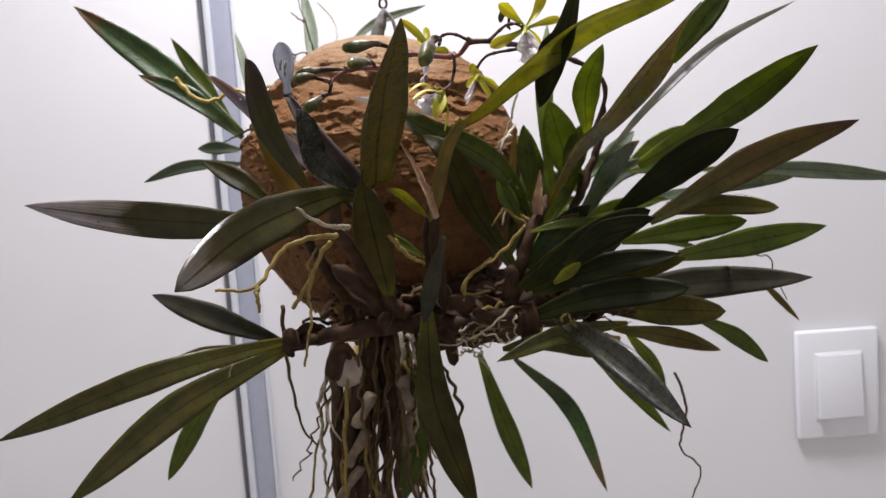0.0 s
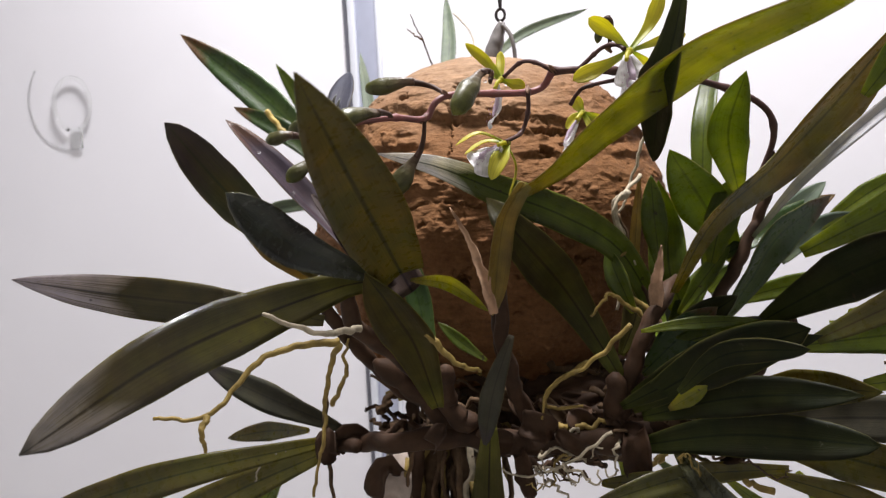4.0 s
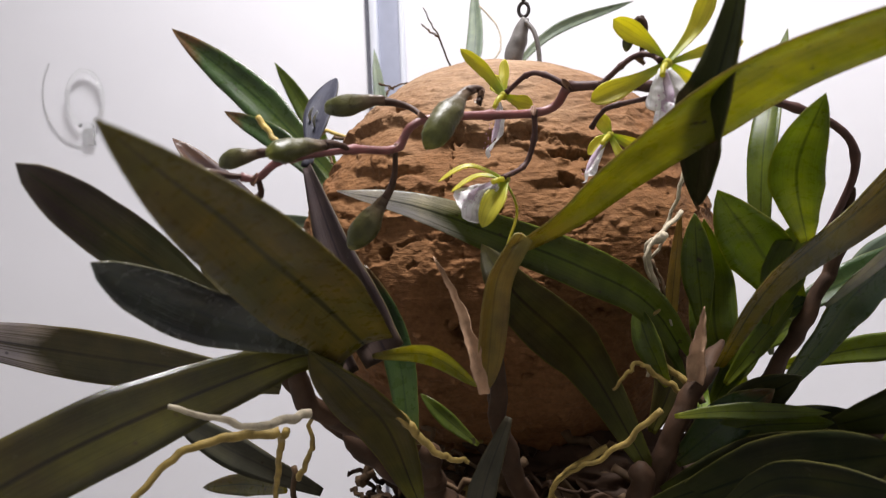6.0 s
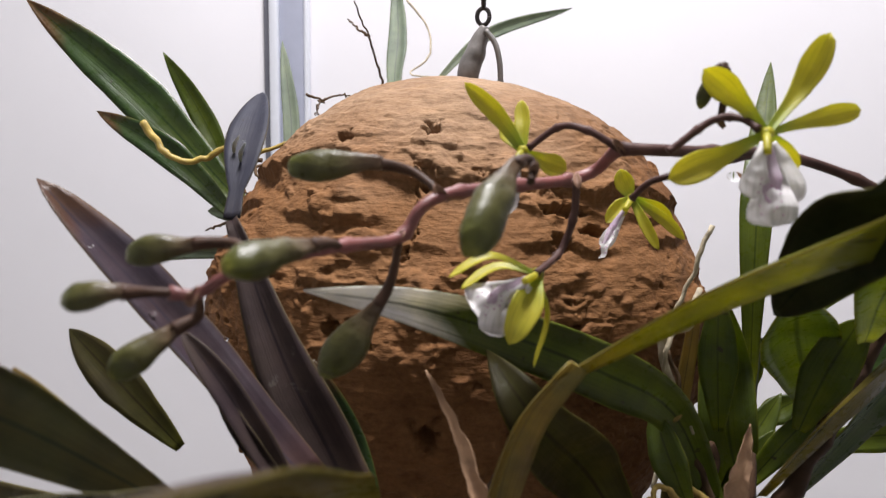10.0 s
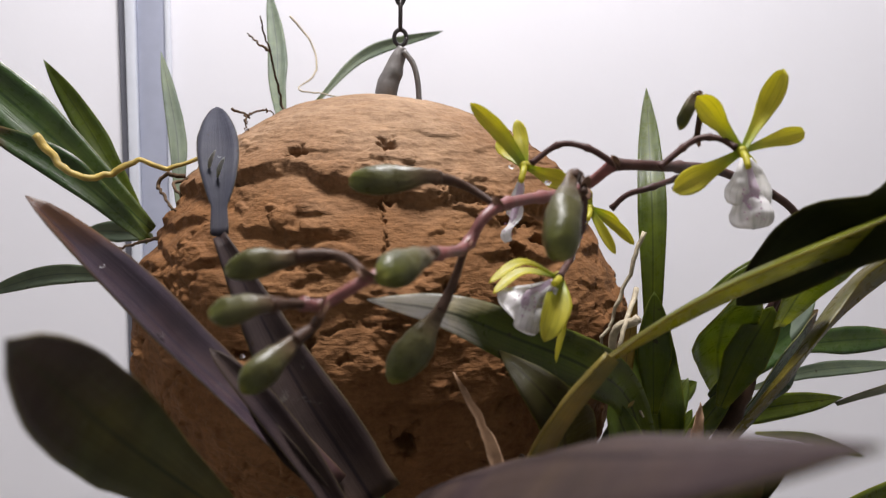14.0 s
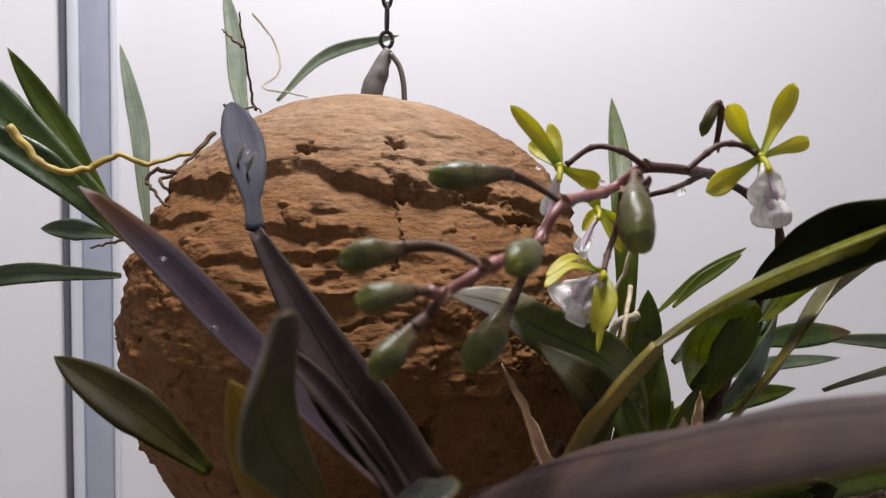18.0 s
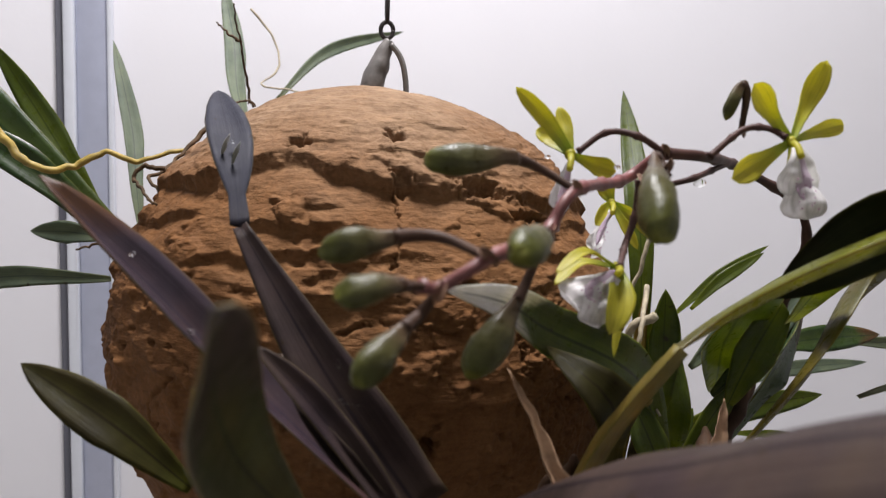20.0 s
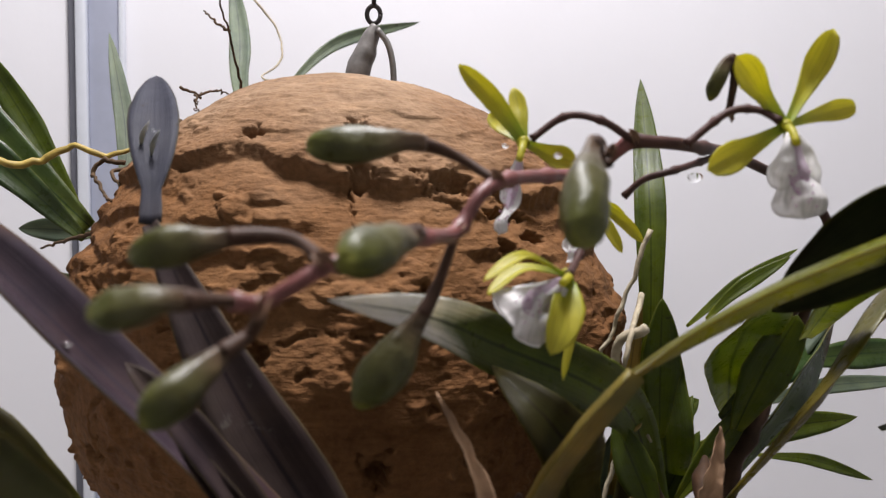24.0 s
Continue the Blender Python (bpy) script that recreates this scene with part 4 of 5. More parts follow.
leaf("dark", 0.0115, (0.07, -0.94, 0.32), .3, (-0.0457, 0.5000, 1.2800), (-0.0436, 0.5000, 1.2326), (-0.0323, 0.5000, 1.1757))
leaf("dark", 0.0159, (0.36, -0.91, 0.22), .2, (-0.0992, 0.4523, 1.3097), (-0.1624, 0.4022, 1.3053), (-0.2528, 0.3990, 1.2757))
leaf("dark", 0.0200, (0.34, -0.91, 0.26), .2, (-0.0988, 0.4506, 1.3064), (-0.1596, 0.4209, 1.2814), (-0.2195, 0.3992, 1.2375))
leaf("green", 0.0145, (0.32, -0.90, 0.28), .3, (-0.1602, 0.5033, 1.2710), (-0.1890, 0.5228, 1.2380), (-0.2189, 0.5392, 1.1929))
leaf("grey", 0.0167, (0.30, -0.94, 0.16), .2, (-0.1165, 0.4925, 1.3008), (-0.1543, 0.4782, 1.3221), (-0.1908, 0.4751, 1.3400))
leaf("dark", 0.0117, (0.31, -0.93, 0.20), .3, (-0.1384, 0.4960, 1.2977), (-0.1738, 0.5108, 1.2908), (-0.2062, 0.5160, 1.2829))
leaf("darkgreen", 0.0245, (0.50, -0.86, -0.13), .3, (-0.1553, 0.6000, 1.4446), (-0.2196, 0.6100, 1.5030), (-0.2749, 0.5977, 1.5514))
leaf("green", 0.0123, (0.46, -0.88, -0.12), .3, (-0.1621, 0.6100, 1.4479), (-0.1921, 0.6200, 1.4958), (-0.2089, 0.6144, 1.5262))
leaf("darkgreen", 0.0145, (0.48, -0.87, -0.08), .3, (-0.1504, 0.5800, 1.4410), (-0.1859, 0.5800, 1.4732), (-0.2244, 0.5800, 1.4936))
leaf("pale", 0.0098, (0.31, -0.95, -0.04), .3, (-0.1574, 0.6000, 1.4226), (-0.2020, 0.6000, 1.4235), (-0.2366, 0.6000, 1.4135))
leaf("pale", 0.0118, (0.28, -0.96, -0.06), .3, (-0.1740, 0.6600, 1.4371), (-0.1934, 0.6600, 1.4399), (-0.2106, 0.6600, 1.4401))
leaf("pale", 0.0100, (0.38, -0.92, -0.10), .3, (-0.1560, 0.6550, 1.4400), (-0.1604, 0.6650, 1.4650), (-0.1655, 0.6800, 1.4960), (-0.1790, 0.7000, 1.5445))
leaf("pale", 0.0131, (0.15, -0.97, -0.16), .3, (-0.1062, 0.7000, 1.4941), (-0.1156, 0.7350, 1.5268), (-0.1198, 0.7600, 1.5598), (-0.1299, 0.7900, 1.6041))
leaf("pale", 0.0086, (0.04, -0.99, -0.16), .3, (-0.0914, 0.7400, 1.5203), (-0.0589, 0.7650, 1.5560), (-0.0041, 0.8000, 1.5790))
leaf("yellow", 0.0063, (0.33, -0.92, 0.20), .4, (-0.0311, 0.3838, 1.3971), (-0.0237, 0.4100, 1.3913), (-0.0111, 0.4208, 1.3787))
leaf("green", 0.0058, (0.30, -0.91, 0.27), .4, (-0.0154, 0.4300, 1.3557), (-0.0256, 0.4300, 1.3631), (-0.0364, 0.4300, 1.3723))
leaf("plum", 0.0047, (0.14, -0.93, 0.35), .5, (-0.0513, 0.4040, 1.3936), (-0.0636, 0.4040, 1.4074), (-0.0745, 0.4080, 1.4198))
leaf("green", 0.0060, (-0.46, -0.88, 0.11), .3, (0.0994, 0.5600, 1.4129), (0.1133, 0.5600, 1.4258), (0.1344, 0.5600, 1.4387))
leaf("darkgreen", 0.0130, (-0.56, -0.81, 0.18), .2, (0.1370, 0.5600, 1.3952), (0.1617, 0.5600, 1.3980), (0.1972, 0.5600, 1.3998))
leaf("pale", 0.0081, (-0.53, -0.82, 0.22), .2, (0.1427, 0.6000, 1.3642), (0.1760, 0.6000, 1.3735), (0.2248, 0.6000, 1.3768))
leaf("green", 0.0060, (-0.52, -0.80, 0.30), .3, (0.1468, 0.6000, 1.3409), (0.1754, 0.6000, 1.3377), (0.2065, 0.6000, 1.3273))
leaf("pale", 0.0126, (-0.51, -0.84, 0.18), .4, (0.1038, 0.5300, 1.3959), (0.1185, 0.5300, 1.4086), (0.1342, 0.5300, 1.4235))
leaf("green", 0.0113, (-0.23, -0.93, 0.29), .3, (0.0797, 0.5600, 1.3652), (0.0878, 0.5600, 1.3729), (0.0979, 0.5600, 1.3795))
leaf("green", 0.0100, (-0.10, -0.98, 0.19), .3, (0.0791, 0.5800, 1.3667), (0.0820, 0.5800, 1.3849), (0.0848, 0.5800, 1.4003))
leaf("green", 0.0090, (-0.12, -0.96, 0.25), .4, (0.0638, 0.5000, 1.3634), (0.0777, 0.5000, 1.3831), (0.0878, 0.5000, 1.3957))
leaf("green", 0.0059, (-0.09, -0.93, 0.36), .2, (0.0482, 0.4500, 1.3648), (0.0652, 0.4500, 1.3678), (0.0953, 0.4500, 1.3698))
leaf("green", 0.0110, (-0.42, -0.86, 0.31), .3, (0.0446, 0.4700, 1.3694), (0.0381, 0.4700, 1.3848), (0.0330, 0.4750, 1.3985))
leaf("green", 0.0053, (-0.50, -0.86, 0.10), .3, (0.0958, 0.5700, 1.4080), (0.1177, 0.5700, 1.4265), (0.1432, 0.5700, 1.4413))
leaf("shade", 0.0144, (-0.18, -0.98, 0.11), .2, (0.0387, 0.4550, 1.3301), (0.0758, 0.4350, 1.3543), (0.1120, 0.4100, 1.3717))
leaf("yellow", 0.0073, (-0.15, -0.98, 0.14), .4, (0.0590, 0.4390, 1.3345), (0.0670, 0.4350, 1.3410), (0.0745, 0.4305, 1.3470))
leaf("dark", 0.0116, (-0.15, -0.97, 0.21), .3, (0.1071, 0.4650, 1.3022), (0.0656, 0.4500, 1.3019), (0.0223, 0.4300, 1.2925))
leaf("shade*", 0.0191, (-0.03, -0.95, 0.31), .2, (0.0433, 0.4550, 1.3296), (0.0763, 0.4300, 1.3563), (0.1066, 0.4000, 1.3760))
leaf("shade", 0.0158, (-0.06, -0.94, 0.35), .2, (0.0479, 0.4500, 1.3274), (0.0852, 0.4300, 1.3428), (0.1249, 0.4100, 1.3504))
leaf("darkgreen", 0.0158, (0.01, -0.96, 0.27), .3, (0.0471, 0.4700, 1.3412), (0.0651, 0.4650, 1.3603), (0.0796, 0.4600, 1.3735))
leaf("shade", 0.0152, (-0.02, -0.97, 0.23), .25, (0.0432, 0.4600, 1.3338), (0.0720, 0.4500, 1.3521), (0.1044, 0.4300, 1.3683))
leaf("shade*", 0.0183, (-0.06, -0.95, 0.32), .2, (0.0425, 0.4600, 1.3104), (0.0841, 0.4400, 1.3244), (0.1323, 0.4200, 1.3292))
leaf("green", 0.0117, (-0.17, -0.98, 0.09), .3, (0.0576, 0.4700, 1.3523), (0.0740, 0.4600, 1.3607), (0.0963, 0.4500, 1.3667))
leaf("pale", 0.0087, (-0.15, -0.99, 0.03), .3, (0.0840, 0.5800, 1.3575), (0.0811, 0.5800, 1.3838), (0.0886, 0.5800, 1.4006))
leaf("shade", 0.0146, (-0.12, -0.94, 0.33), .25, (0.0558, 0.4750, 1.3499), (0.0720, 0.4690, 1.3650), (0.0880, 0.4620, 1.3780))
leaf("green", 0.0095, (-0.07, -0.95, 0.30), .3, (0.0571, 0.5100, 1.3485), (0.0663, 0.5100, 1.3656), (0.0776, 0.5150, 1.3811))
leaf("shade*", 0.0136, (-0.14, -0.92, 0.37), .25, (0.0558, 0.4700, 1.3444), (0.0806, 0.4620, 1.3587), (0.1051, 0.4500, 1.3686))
leaf("darkgreen", 0.0136, (-0.03, -0.95, 0.30), .25, (0.0534, 0.4750, 1.3303), (0.0776, 0.4700, 1.3480), (0.1032, 0.4620, 1.3609))
leaf("brown|", 0.0092, (0.50, -0.74, -0.45), .6, (0.0098, 0.4010, 1.4310), (0.0062, 0.4022, 1.4262), (0.0004, 0.4060, 1.4170), (-0.0046, 0.4150, 1.4022), (-0.0110, 0.4260, 1.3760))
leaf("brown=", 0.0052, (-0.06, -0.97, 0.24), .5, (0.0409, 0.5000, 1.3655), (0.0446, 0.4980, 1.4009), (0.0478, 0.4970, 1.4324))
leaf("green", 0.0124, (-0.14, -0.93, 0.33), .3, (0.0582, 0.5150, 1.3452), (0.0685, 0.5250, 1.3651), (0.0837, 0.5350, 1.3882))
leaf("pale", 0.0131, (-0.08, -0.93, 0.35), .3, (0.0498, 0.5400, 1.3327), (0.0549, 0.5450, 1.3518), (0.0632, 0.5500, 1.3735))
leaf("umber", 0.0126, (-0.06, -0.92, 0.38), .4, (0.0369, 0.4870, 1.3457), (0.0440, 0.4900, 1.3642), (0.0476, 0.4950, 1.3871))
# roots
root(ROOT_DARK, 0.0008, (-0.1001, 0.6550, 1.5065), (-0.1022, 0.6581, 1.5128), (-0.1049, 0.6400, 1.5357), (-0.1068, 0.6191, 1.5501), name="dead_flower_stalk")
root(ROOT_DARK, 0.0008, (-0.1049, 0.6400, 1.5357), (-0.1108, 0.6400, 1.5401), (-0.1167, 0.6400, 1.5457), name="dead_flower_stalk")
root(ROOT_DARK, 0.0008, (0.1517, 0.5000, 1.3408), (0.1802, 0.5000, 1.3464), (0.1912, 0.5000, 1.3369), (0.2119, 0.5000, 1.3327), (0.2143, 0.5000, 1.3238), (0.2236, 0.5000, 1.3032), name="dead_flower_stalk")
root(ROOT_PALE, 0.0015, (-0.0520, 0.3811, 1.3794), (-0.0557, 0.3615, 1.3809), (-0.0628, 0.3549, 1.3846), (-0.0685, 0.3421, 1.3919))
root(ROOT, 0.0015, (-0.0555, 0.3715, 1.3762), (-0.0690, 0.3618, 1.3763), (-0.0800, 0.3527, 1.3717), (-0.0892, 0.3368, 1.3582), (-0.1052, 0.3278, 1.3589))
root(ROOT, 0.0013, (-0.0883, 0.3338, 1.3584), (-0.0870, 0.3288, 1.3546), (-0.0871, 0.3298, 1.3474))
root(ROOT, 0.0013, (-0.0613, 0.3827, 1.3722), (-0.0691, 0.3906, 1.3638), (-0.0778, 0.3990, 1.3451), (-0.0763, 0.3932, 1.3306), (-0.0814, 0.3907, 1.3069))
root(ROOT, 0.0017, (-0.0333, 0.4046, 1.3730), (-0.0292, 0.4080, 1.3661), (-0.0214, 0.4112, 1.3583), (-0.0147, 0.4190, 1.3540))
root(ROOT_PALE, 0.0009, (0.0509, 0.5000, 1.4519), (0.0386, 0.5000, 1.4161), (0.0361, 0.5000, 1.4122), (0.0438, 0.5050, 1.3939))
root(ROOT_PALE, 0.001, (0.0475, 0.4971, 1.4313), (0.0364, 0.4760, 1.4167), (0.0389, 0.4911, 1.4025), (0.0457, 0.4781, 1.3902))
root(ROOT_PALE, 0.0016, (0.0435, 0.4800, 1.4240), (0.0362, 0.4850, 1.4159), (0.0406, 0.4900, 1.3921), (0.0354, 0.4900, 1.3668))
root(ROOT, 0.0014, (0.0244, 0.4550, 1.3492), (0.0099, 0.4500, 1.3405), (0.0058, 0.4500, 1.3304), (0.0229, 0.4500, 1.3309))
root(ROOT, 0.0012, (0.0443, 0.4400, 1.3695), (0.0286, 0.4400, 1.3537), (0.0088, 0.4400, 1.3409), (0.0057, 0.4400, 1.3270))
root(ROOT_PALE, 0.0008, (0.0345, 0.4450, 1.3215), (0.0195, 0.4380, 1.3115), (-0.0036, 0.4380, 1.3018), (-0.0225, 0.4400, 1.3091))
root(ROOT_DARK, 0.0013, (-0.1033, 0.4500, 1.3314), (-0.1041, 0.4500, 1.3037), (-0.0993, 0.4500, 1.2610), (-0.0944, 0.4700, 1.2355))
root(ROOT_PALE, 0.0008, (-0.1135, 0.4400, 1.3074), (-0.1242, 0.4300, 1.3081), (-0.1307, 0.4300, 1.3019), (-0.1337, 0.4300, 1.2944))
root(ROOT_YELLOW, 0.0019, (-0.1941, 0.5700, 1.4880), (-0.1802, 0.5700, 1.4723), (-0.1671, 0.5750, 1.4706), (-0.1527, 0.5780, 1.4774), (-0.1422, 0.5800, 1.4743), (-0.1215, 0.5850, 1.4805))
root(ROOT_DARK, 0.0011, (-0.1145, 0.5850, 1.4889), (-0.1270, 0.5700, 1.4720), (-0.1327, 0.5600, 1.4672), (-0.1257, 0.5500, 1.4586), (-0.1329, 0.5500, 1.4520))
root(ROOT_DARK, 0.0011, (0.1525, 0.5200, 1.2525), (0.1595, 0.5200, 1.2275), (0.1543, 0.5200, 1.1989), (0.1678, 0.5200, 1.1813), (0.1609, 0.5200, 1.1608))
root(ROOT, 0.0013, (-0.0946, 0.4400, 1.3308), (-0.0812, 0.4300, 1.3497), (-0.0823, 0.4300, 1.3563), (-0.0749, 0.4200, 1.3665))
root(ROOT_PALE, 0.0007, (-0.1063, 0.7300, 1.5733), (-0.0918, 0.7300, 1.5537), (-0.0907, 0.7200, 1.5351), (-0.0994, 0.7100, 1.5250), (-0.0735, 0.6800, 1.5173), (-0.0787, 0.6300, 1.5041))
root(ROOT_PALE, 0.0013, (-0.0777, 0.4700, 1.3044), (-0.0858, 0.4700, 1.2720), (-0.0809, 0.4600, 1.2491), (-0.0698, 0.4600, 1.2337))
root(ROOT_DARK, 0.0013, (-0.0590, 0.4600, 1.3016), (-0.0721, 0.4600, 1.2703), (-0.0816, 0.4600, 1.2419), (-0.0817, 0.4600, 1.1976))
root(ROOT, 0.0013, (-0.0266, 0.4700, 1.2934), (-0.0251, 0.4700, 1.2639), (-0.0289, 0.4700, 1.2270), (-0.0252, 0.4700, 1.1889))
root(ROOT, 0.0013, (0.0510, 0.4750, 1.3695), (0.0411, 0.4750, 1.3789), (0.0373, 0.4750, 1.3924), (0.0444, 0.4780, 1.3991))
root(ROOT, 0.0013, (0.0500, 0.4700, 1.3663), (0.0352, 0.4650, 1.3786), (0.0329, 0.4600, 1.3770), (0.0262, 0.4600, 1.3695))
root(ROOT_DARK, 0.0013, (0.0558, 0.4800, 1.3608), (0.0456, 0.4880, 1.3855), (0.0425, 0.4880, 1.3997), (0.0377, 0.4880, 1.4137))
root(ROOT_DARK, 0.0006, (-0.1077, 0.5560, 1.4987), (-0.1016, 0.5600, 1.4968), (-0.0967, 0.5700, 1.4999), (-0.0943, 0.5800, 1.4986), rough=0.002)
root(ROOT_DARK, 0.0005, (-0.1016, 0.5600, 1.4968), (-0.1008, 0.5500, 1.4922), (-0.0987, 0.5480, 1.4890), rough=0.002)
root(ROOT_DARK, 0.0010, (-0.1252, 0.5500, 1.4708), (-0.1324, 0.5500, 1.4713), (-0.1364, 0.5500, 1.4671), (-0.1292, 0.5400, 1.4593), (-0.1256, 0.5350, 1.4575))
root(ROOT_DARK, 0.0009, (-0.1367, 0.5500, 1.4455), (-0.1493, 0.5600, 1.4420), (-0.1625, 0.5700, 1.4379))
# dried, rolled leaf sheaths beside the middle and the outer stem
for width, face, line in ((0.0052, (0.3, -1, 0.1), [(-0.0078, 0.4150, 1.3790), (-0.0107, 0.4158, 1.3921), (-0.0165, 0.4185, 1.4078), (-0.0244, 0.4175, 1.4220)]), (0.0066, (-0.2, -1, 0), [(0.0547, 0.4618, 1.3746), (0.0561, 0.4601, 1.3883), (0.0572, 0.4601, 1.4003)])):
    SEED[0] += 1
    bm = bmesh.new()
    blade(bm, spline(line, 28), face, width, 1.1, 0.0013, lambda s: (0.75 + 0.25 * min(1, s * 3)) * (1 - s) ** 0.75 + 0.05, 0.5, SEED[0], 8)
    for w in bm.verts:
        w.co += 0.0012 * noise.noise_vector(w.co * 130) + 0.0006 * noise.noise_vector(w.co * 420)
    part("dry_sheath", bm, SHEATH, orchid, "pale brown dried leaf sheath")

# two torn, curled-up strips in the middle of the spoon-shaped leaf
for x, z, y in ((-0.0948, 1.4722, 0.4622), (-0.0918, 1.4700, 0.4602)):
    SEED[0] += 1
    bm = bmesh.new()
    blade(bm, spline([(x, y + 0.0010, z), (x + 0.0010, y - 0.0012, z + 0.0030), (x + 0.0026, y - 0.0004, z + 0.0066)], 10), (0.6, -0.8, 0.2), 0.0013, 0.5, 0.0004, strap, 0.1, SEED[0])
    part("torn_strip", bm, LEAF["silver"], orchid, "pale torn strip of leaf skin")


# hanging root mass under the rhizome: thick dead stems, then fine roots
rng = random.Random(4)
for k in range(9):
    x, y = rng.uniform(-0.082, -0.018), rng.uniform(0.455, 0.50)
    z0, z1 = rng.uniform(1.302, 1.318), rng.uniform(1.09, 1.17)
    lean = rng.uniform(-0.020, 0.006)
    root(rng.choice((ROOT_DARK, STEM, ROOT_DARK)), rng.uniform(0.0036, 0.0058), (x * 0.8 - 0.008, y, z0), (x + lean * 0.3, y, z0 * 0.6 + z1 * 0.4), (x + lean, y + 0.004, z1), rough=0.004, sides=8, name="old_stem")
for x, y, z, lean, wide in ((-0.060, 0.455, 1.262, -0.012, 0.0052), (-0.066, 0.455, 1.238, -0.014, 0.0046), (-0.072, 0.456, 1.216, -0.014, 0.0044), (-0.034, 0.452, 1.272, 0.002, 0.0056), (-0.034, 0.453, 1.248, 0.001, 0.0050), (-0.036, 0.454, 1.176, -0.004, 0.0058)):
    bm = bmesh.new()
    tube(bm, spline([(x - lean * 0.5, y, z + 0.010), (x, y - 0.001, z), (x + lean * 0.5, y, z - 0.010)], 12), lambda s: 0.8 * wide * (0.86 + 0.14 * math.sin(s * 9)), 10)
    for w in bm.verts:
        w.co += 0.0012 * noise.noise_vector(w.co * 160)
    part("papery_sheath", bm, OLD_PAPER, orchid, "pale papery sheath round a dead stem")
for k in range(52):
    a, r0 = rng.uniform(0, 2 * math.pi), rng.uniform(0.008, 0.048)
    x, y = -0.046 + r0 * math.cos(a), 0.475 + 0.8 * r0 * math.sin(a)
    z0, z1 = rng.uniform(1.285, 1.318), rng.uniform(1.09, 1.23)
    sway = rng.uniform(-0.016, 0.014)
    root(rng.choice((ROOT_DARK, ROOT_DARK, ROOT, ROOT_PALE)), rng.uniform(0.0009, 0.0019), (x * 0.7 - 0.012, y, z0), (x, y - 0.004, z0 * 0.6 + z1 * 0.4 + 0.01),
         (x + sway - 0.006, y - 0.006, z0 * 0.25 + z1 * 0.75), (x + 2 * sway - 0.010, y, z1), rough=0.0042, sides=6)

# wad of dead roots and old leaf bases between the ball's underside and the rhizome
bm = bmesh.new()
bmesh.ops.create_icosphere(bm, subdivisions=5, radius=1.0)
for w in bm.verts:
    d = w.co.copy()
    q = 1 + 0.35 * noise.fractal(d * 2.6, 0.9, 2.1, 4)
    w.co = Vector((0.010 + d.x * 0.074 * q, 0.522 + d.y * 0.036 * q, 1.310 + d.z * 0.024 * q))
part("root_wad", bm, STEM, orchid, "dark matted wad of dead roots")
for k in range(90):
    x, y, z = rng.uniform(-0.085, 0.095), rng.uniform(0.462, 0.530), rng.uniform(1.296, 1.336)
    a, ln = rng.uniform(0, 2 * math.pi), rng.uniform(0.010, 0.026)
    d = Vector((math.cos(a) * ln, 0.5 * math.sin(a) * ln, rng.uniform(-0.008, 0.010)))
    c = Vector((x, y, z))
    root(rng.choice((ROOT_DARK, ROOT_DARK, STEM, STEM, ROOT)), rng.uniform(0.0010, 0.0026), c - d, c - Vector((0, 0.004, 0)), c + d, rough=0.004, sides=6)
for k in range(16):
    c = Vector((rng.uniform(-0.07, 0.09), rng.uniform(0.455, 0.50), rng.uniform(1.300, 1.322)))
    d = Vector((rng.uniform(-0.022, 0.022), rng.uniform(-0.012, 0.004), rng.uniform(0.006, 0.024)))
    bm = bmesh.new()
    blade(bm, spline([c, c + d * 0.5 + Vector((0, -0.003, 0)), c + d], 10), (rng.uniform(-0.5, 0.5), -1, 0.4), rng.uniform(0.007, 0.013), 0.8, 0.0006, oblong, 0.4, 300 + k)
    part("old_leaf_base", bm, rng.choice((STEM, STEM, ROOT_DARK, STEM)), orchid)

# fine pale roots that creep along the rhizome
for k in range(16):
    c = Vector((rng.uniform(-0.005, 0.085), rng.uniform(0.440, 0.462), rng.uniform(1.292, 1.318)))
    d = Vector((rng.uniform(-0.030, 0.030), rng.uniform(-0.010, 0.008), rng.uniform(-0.014, 0.006)))
    root(rng.choice((ROOT_PALE, ROOT_PALE, ROOT, ROOT_DARK)), rng.uniform(0.0005, 0.0009), c, c + d * 0.4 + Vector((0, -0.006, 0.004)), c + d * 0.8 + Vector((0.004, -0.002, -0.004)), c + d * 1.2, rough=0.003, sides=6)
# sheaths and papery bracts wrapped round the rhizome
for k in range(11):
    s = k / 10
    c = Vector((-0.098 + 0.178 * s, 0.447 + 0.022 * s * s + 0.006 * math.sin(k * 1.7), 1.303 + 0.012 * s + 0.008 * math.sin(k * 2.3)))
    lean = math.sin(k * 5.1)
    bm = bmesh.new()
    blade(bm, spline([c, c + Vector((0.008 * lean, -0.009, 0.006)), c + Vector((0.018 * lean, -0.006, 0.016 * math.cos(k * 1.9)))], 10), (0.3 * math.cos(k), -1, 0.3), 0.010 + 0.003 * math.sin(k * 3.3), 0.9, 0.0006, oblong, 0.4, k)
    part("bract", bm, PAPER if k == 9 else STEM, orchid)
bm = bmesh.new()
blade(bm, spline([(-0.0645, 0.450, 1.3060), (-0.0655, 0.444, 1.2930), (-0.0685, 0.446, 1.2785)], 12), (0.1, -1, 0), 0.016, 0.3, 0.0006, oblong, 0.9, 77)
part("bract", bm, PAPER, orchid, "pale papery torn bract")


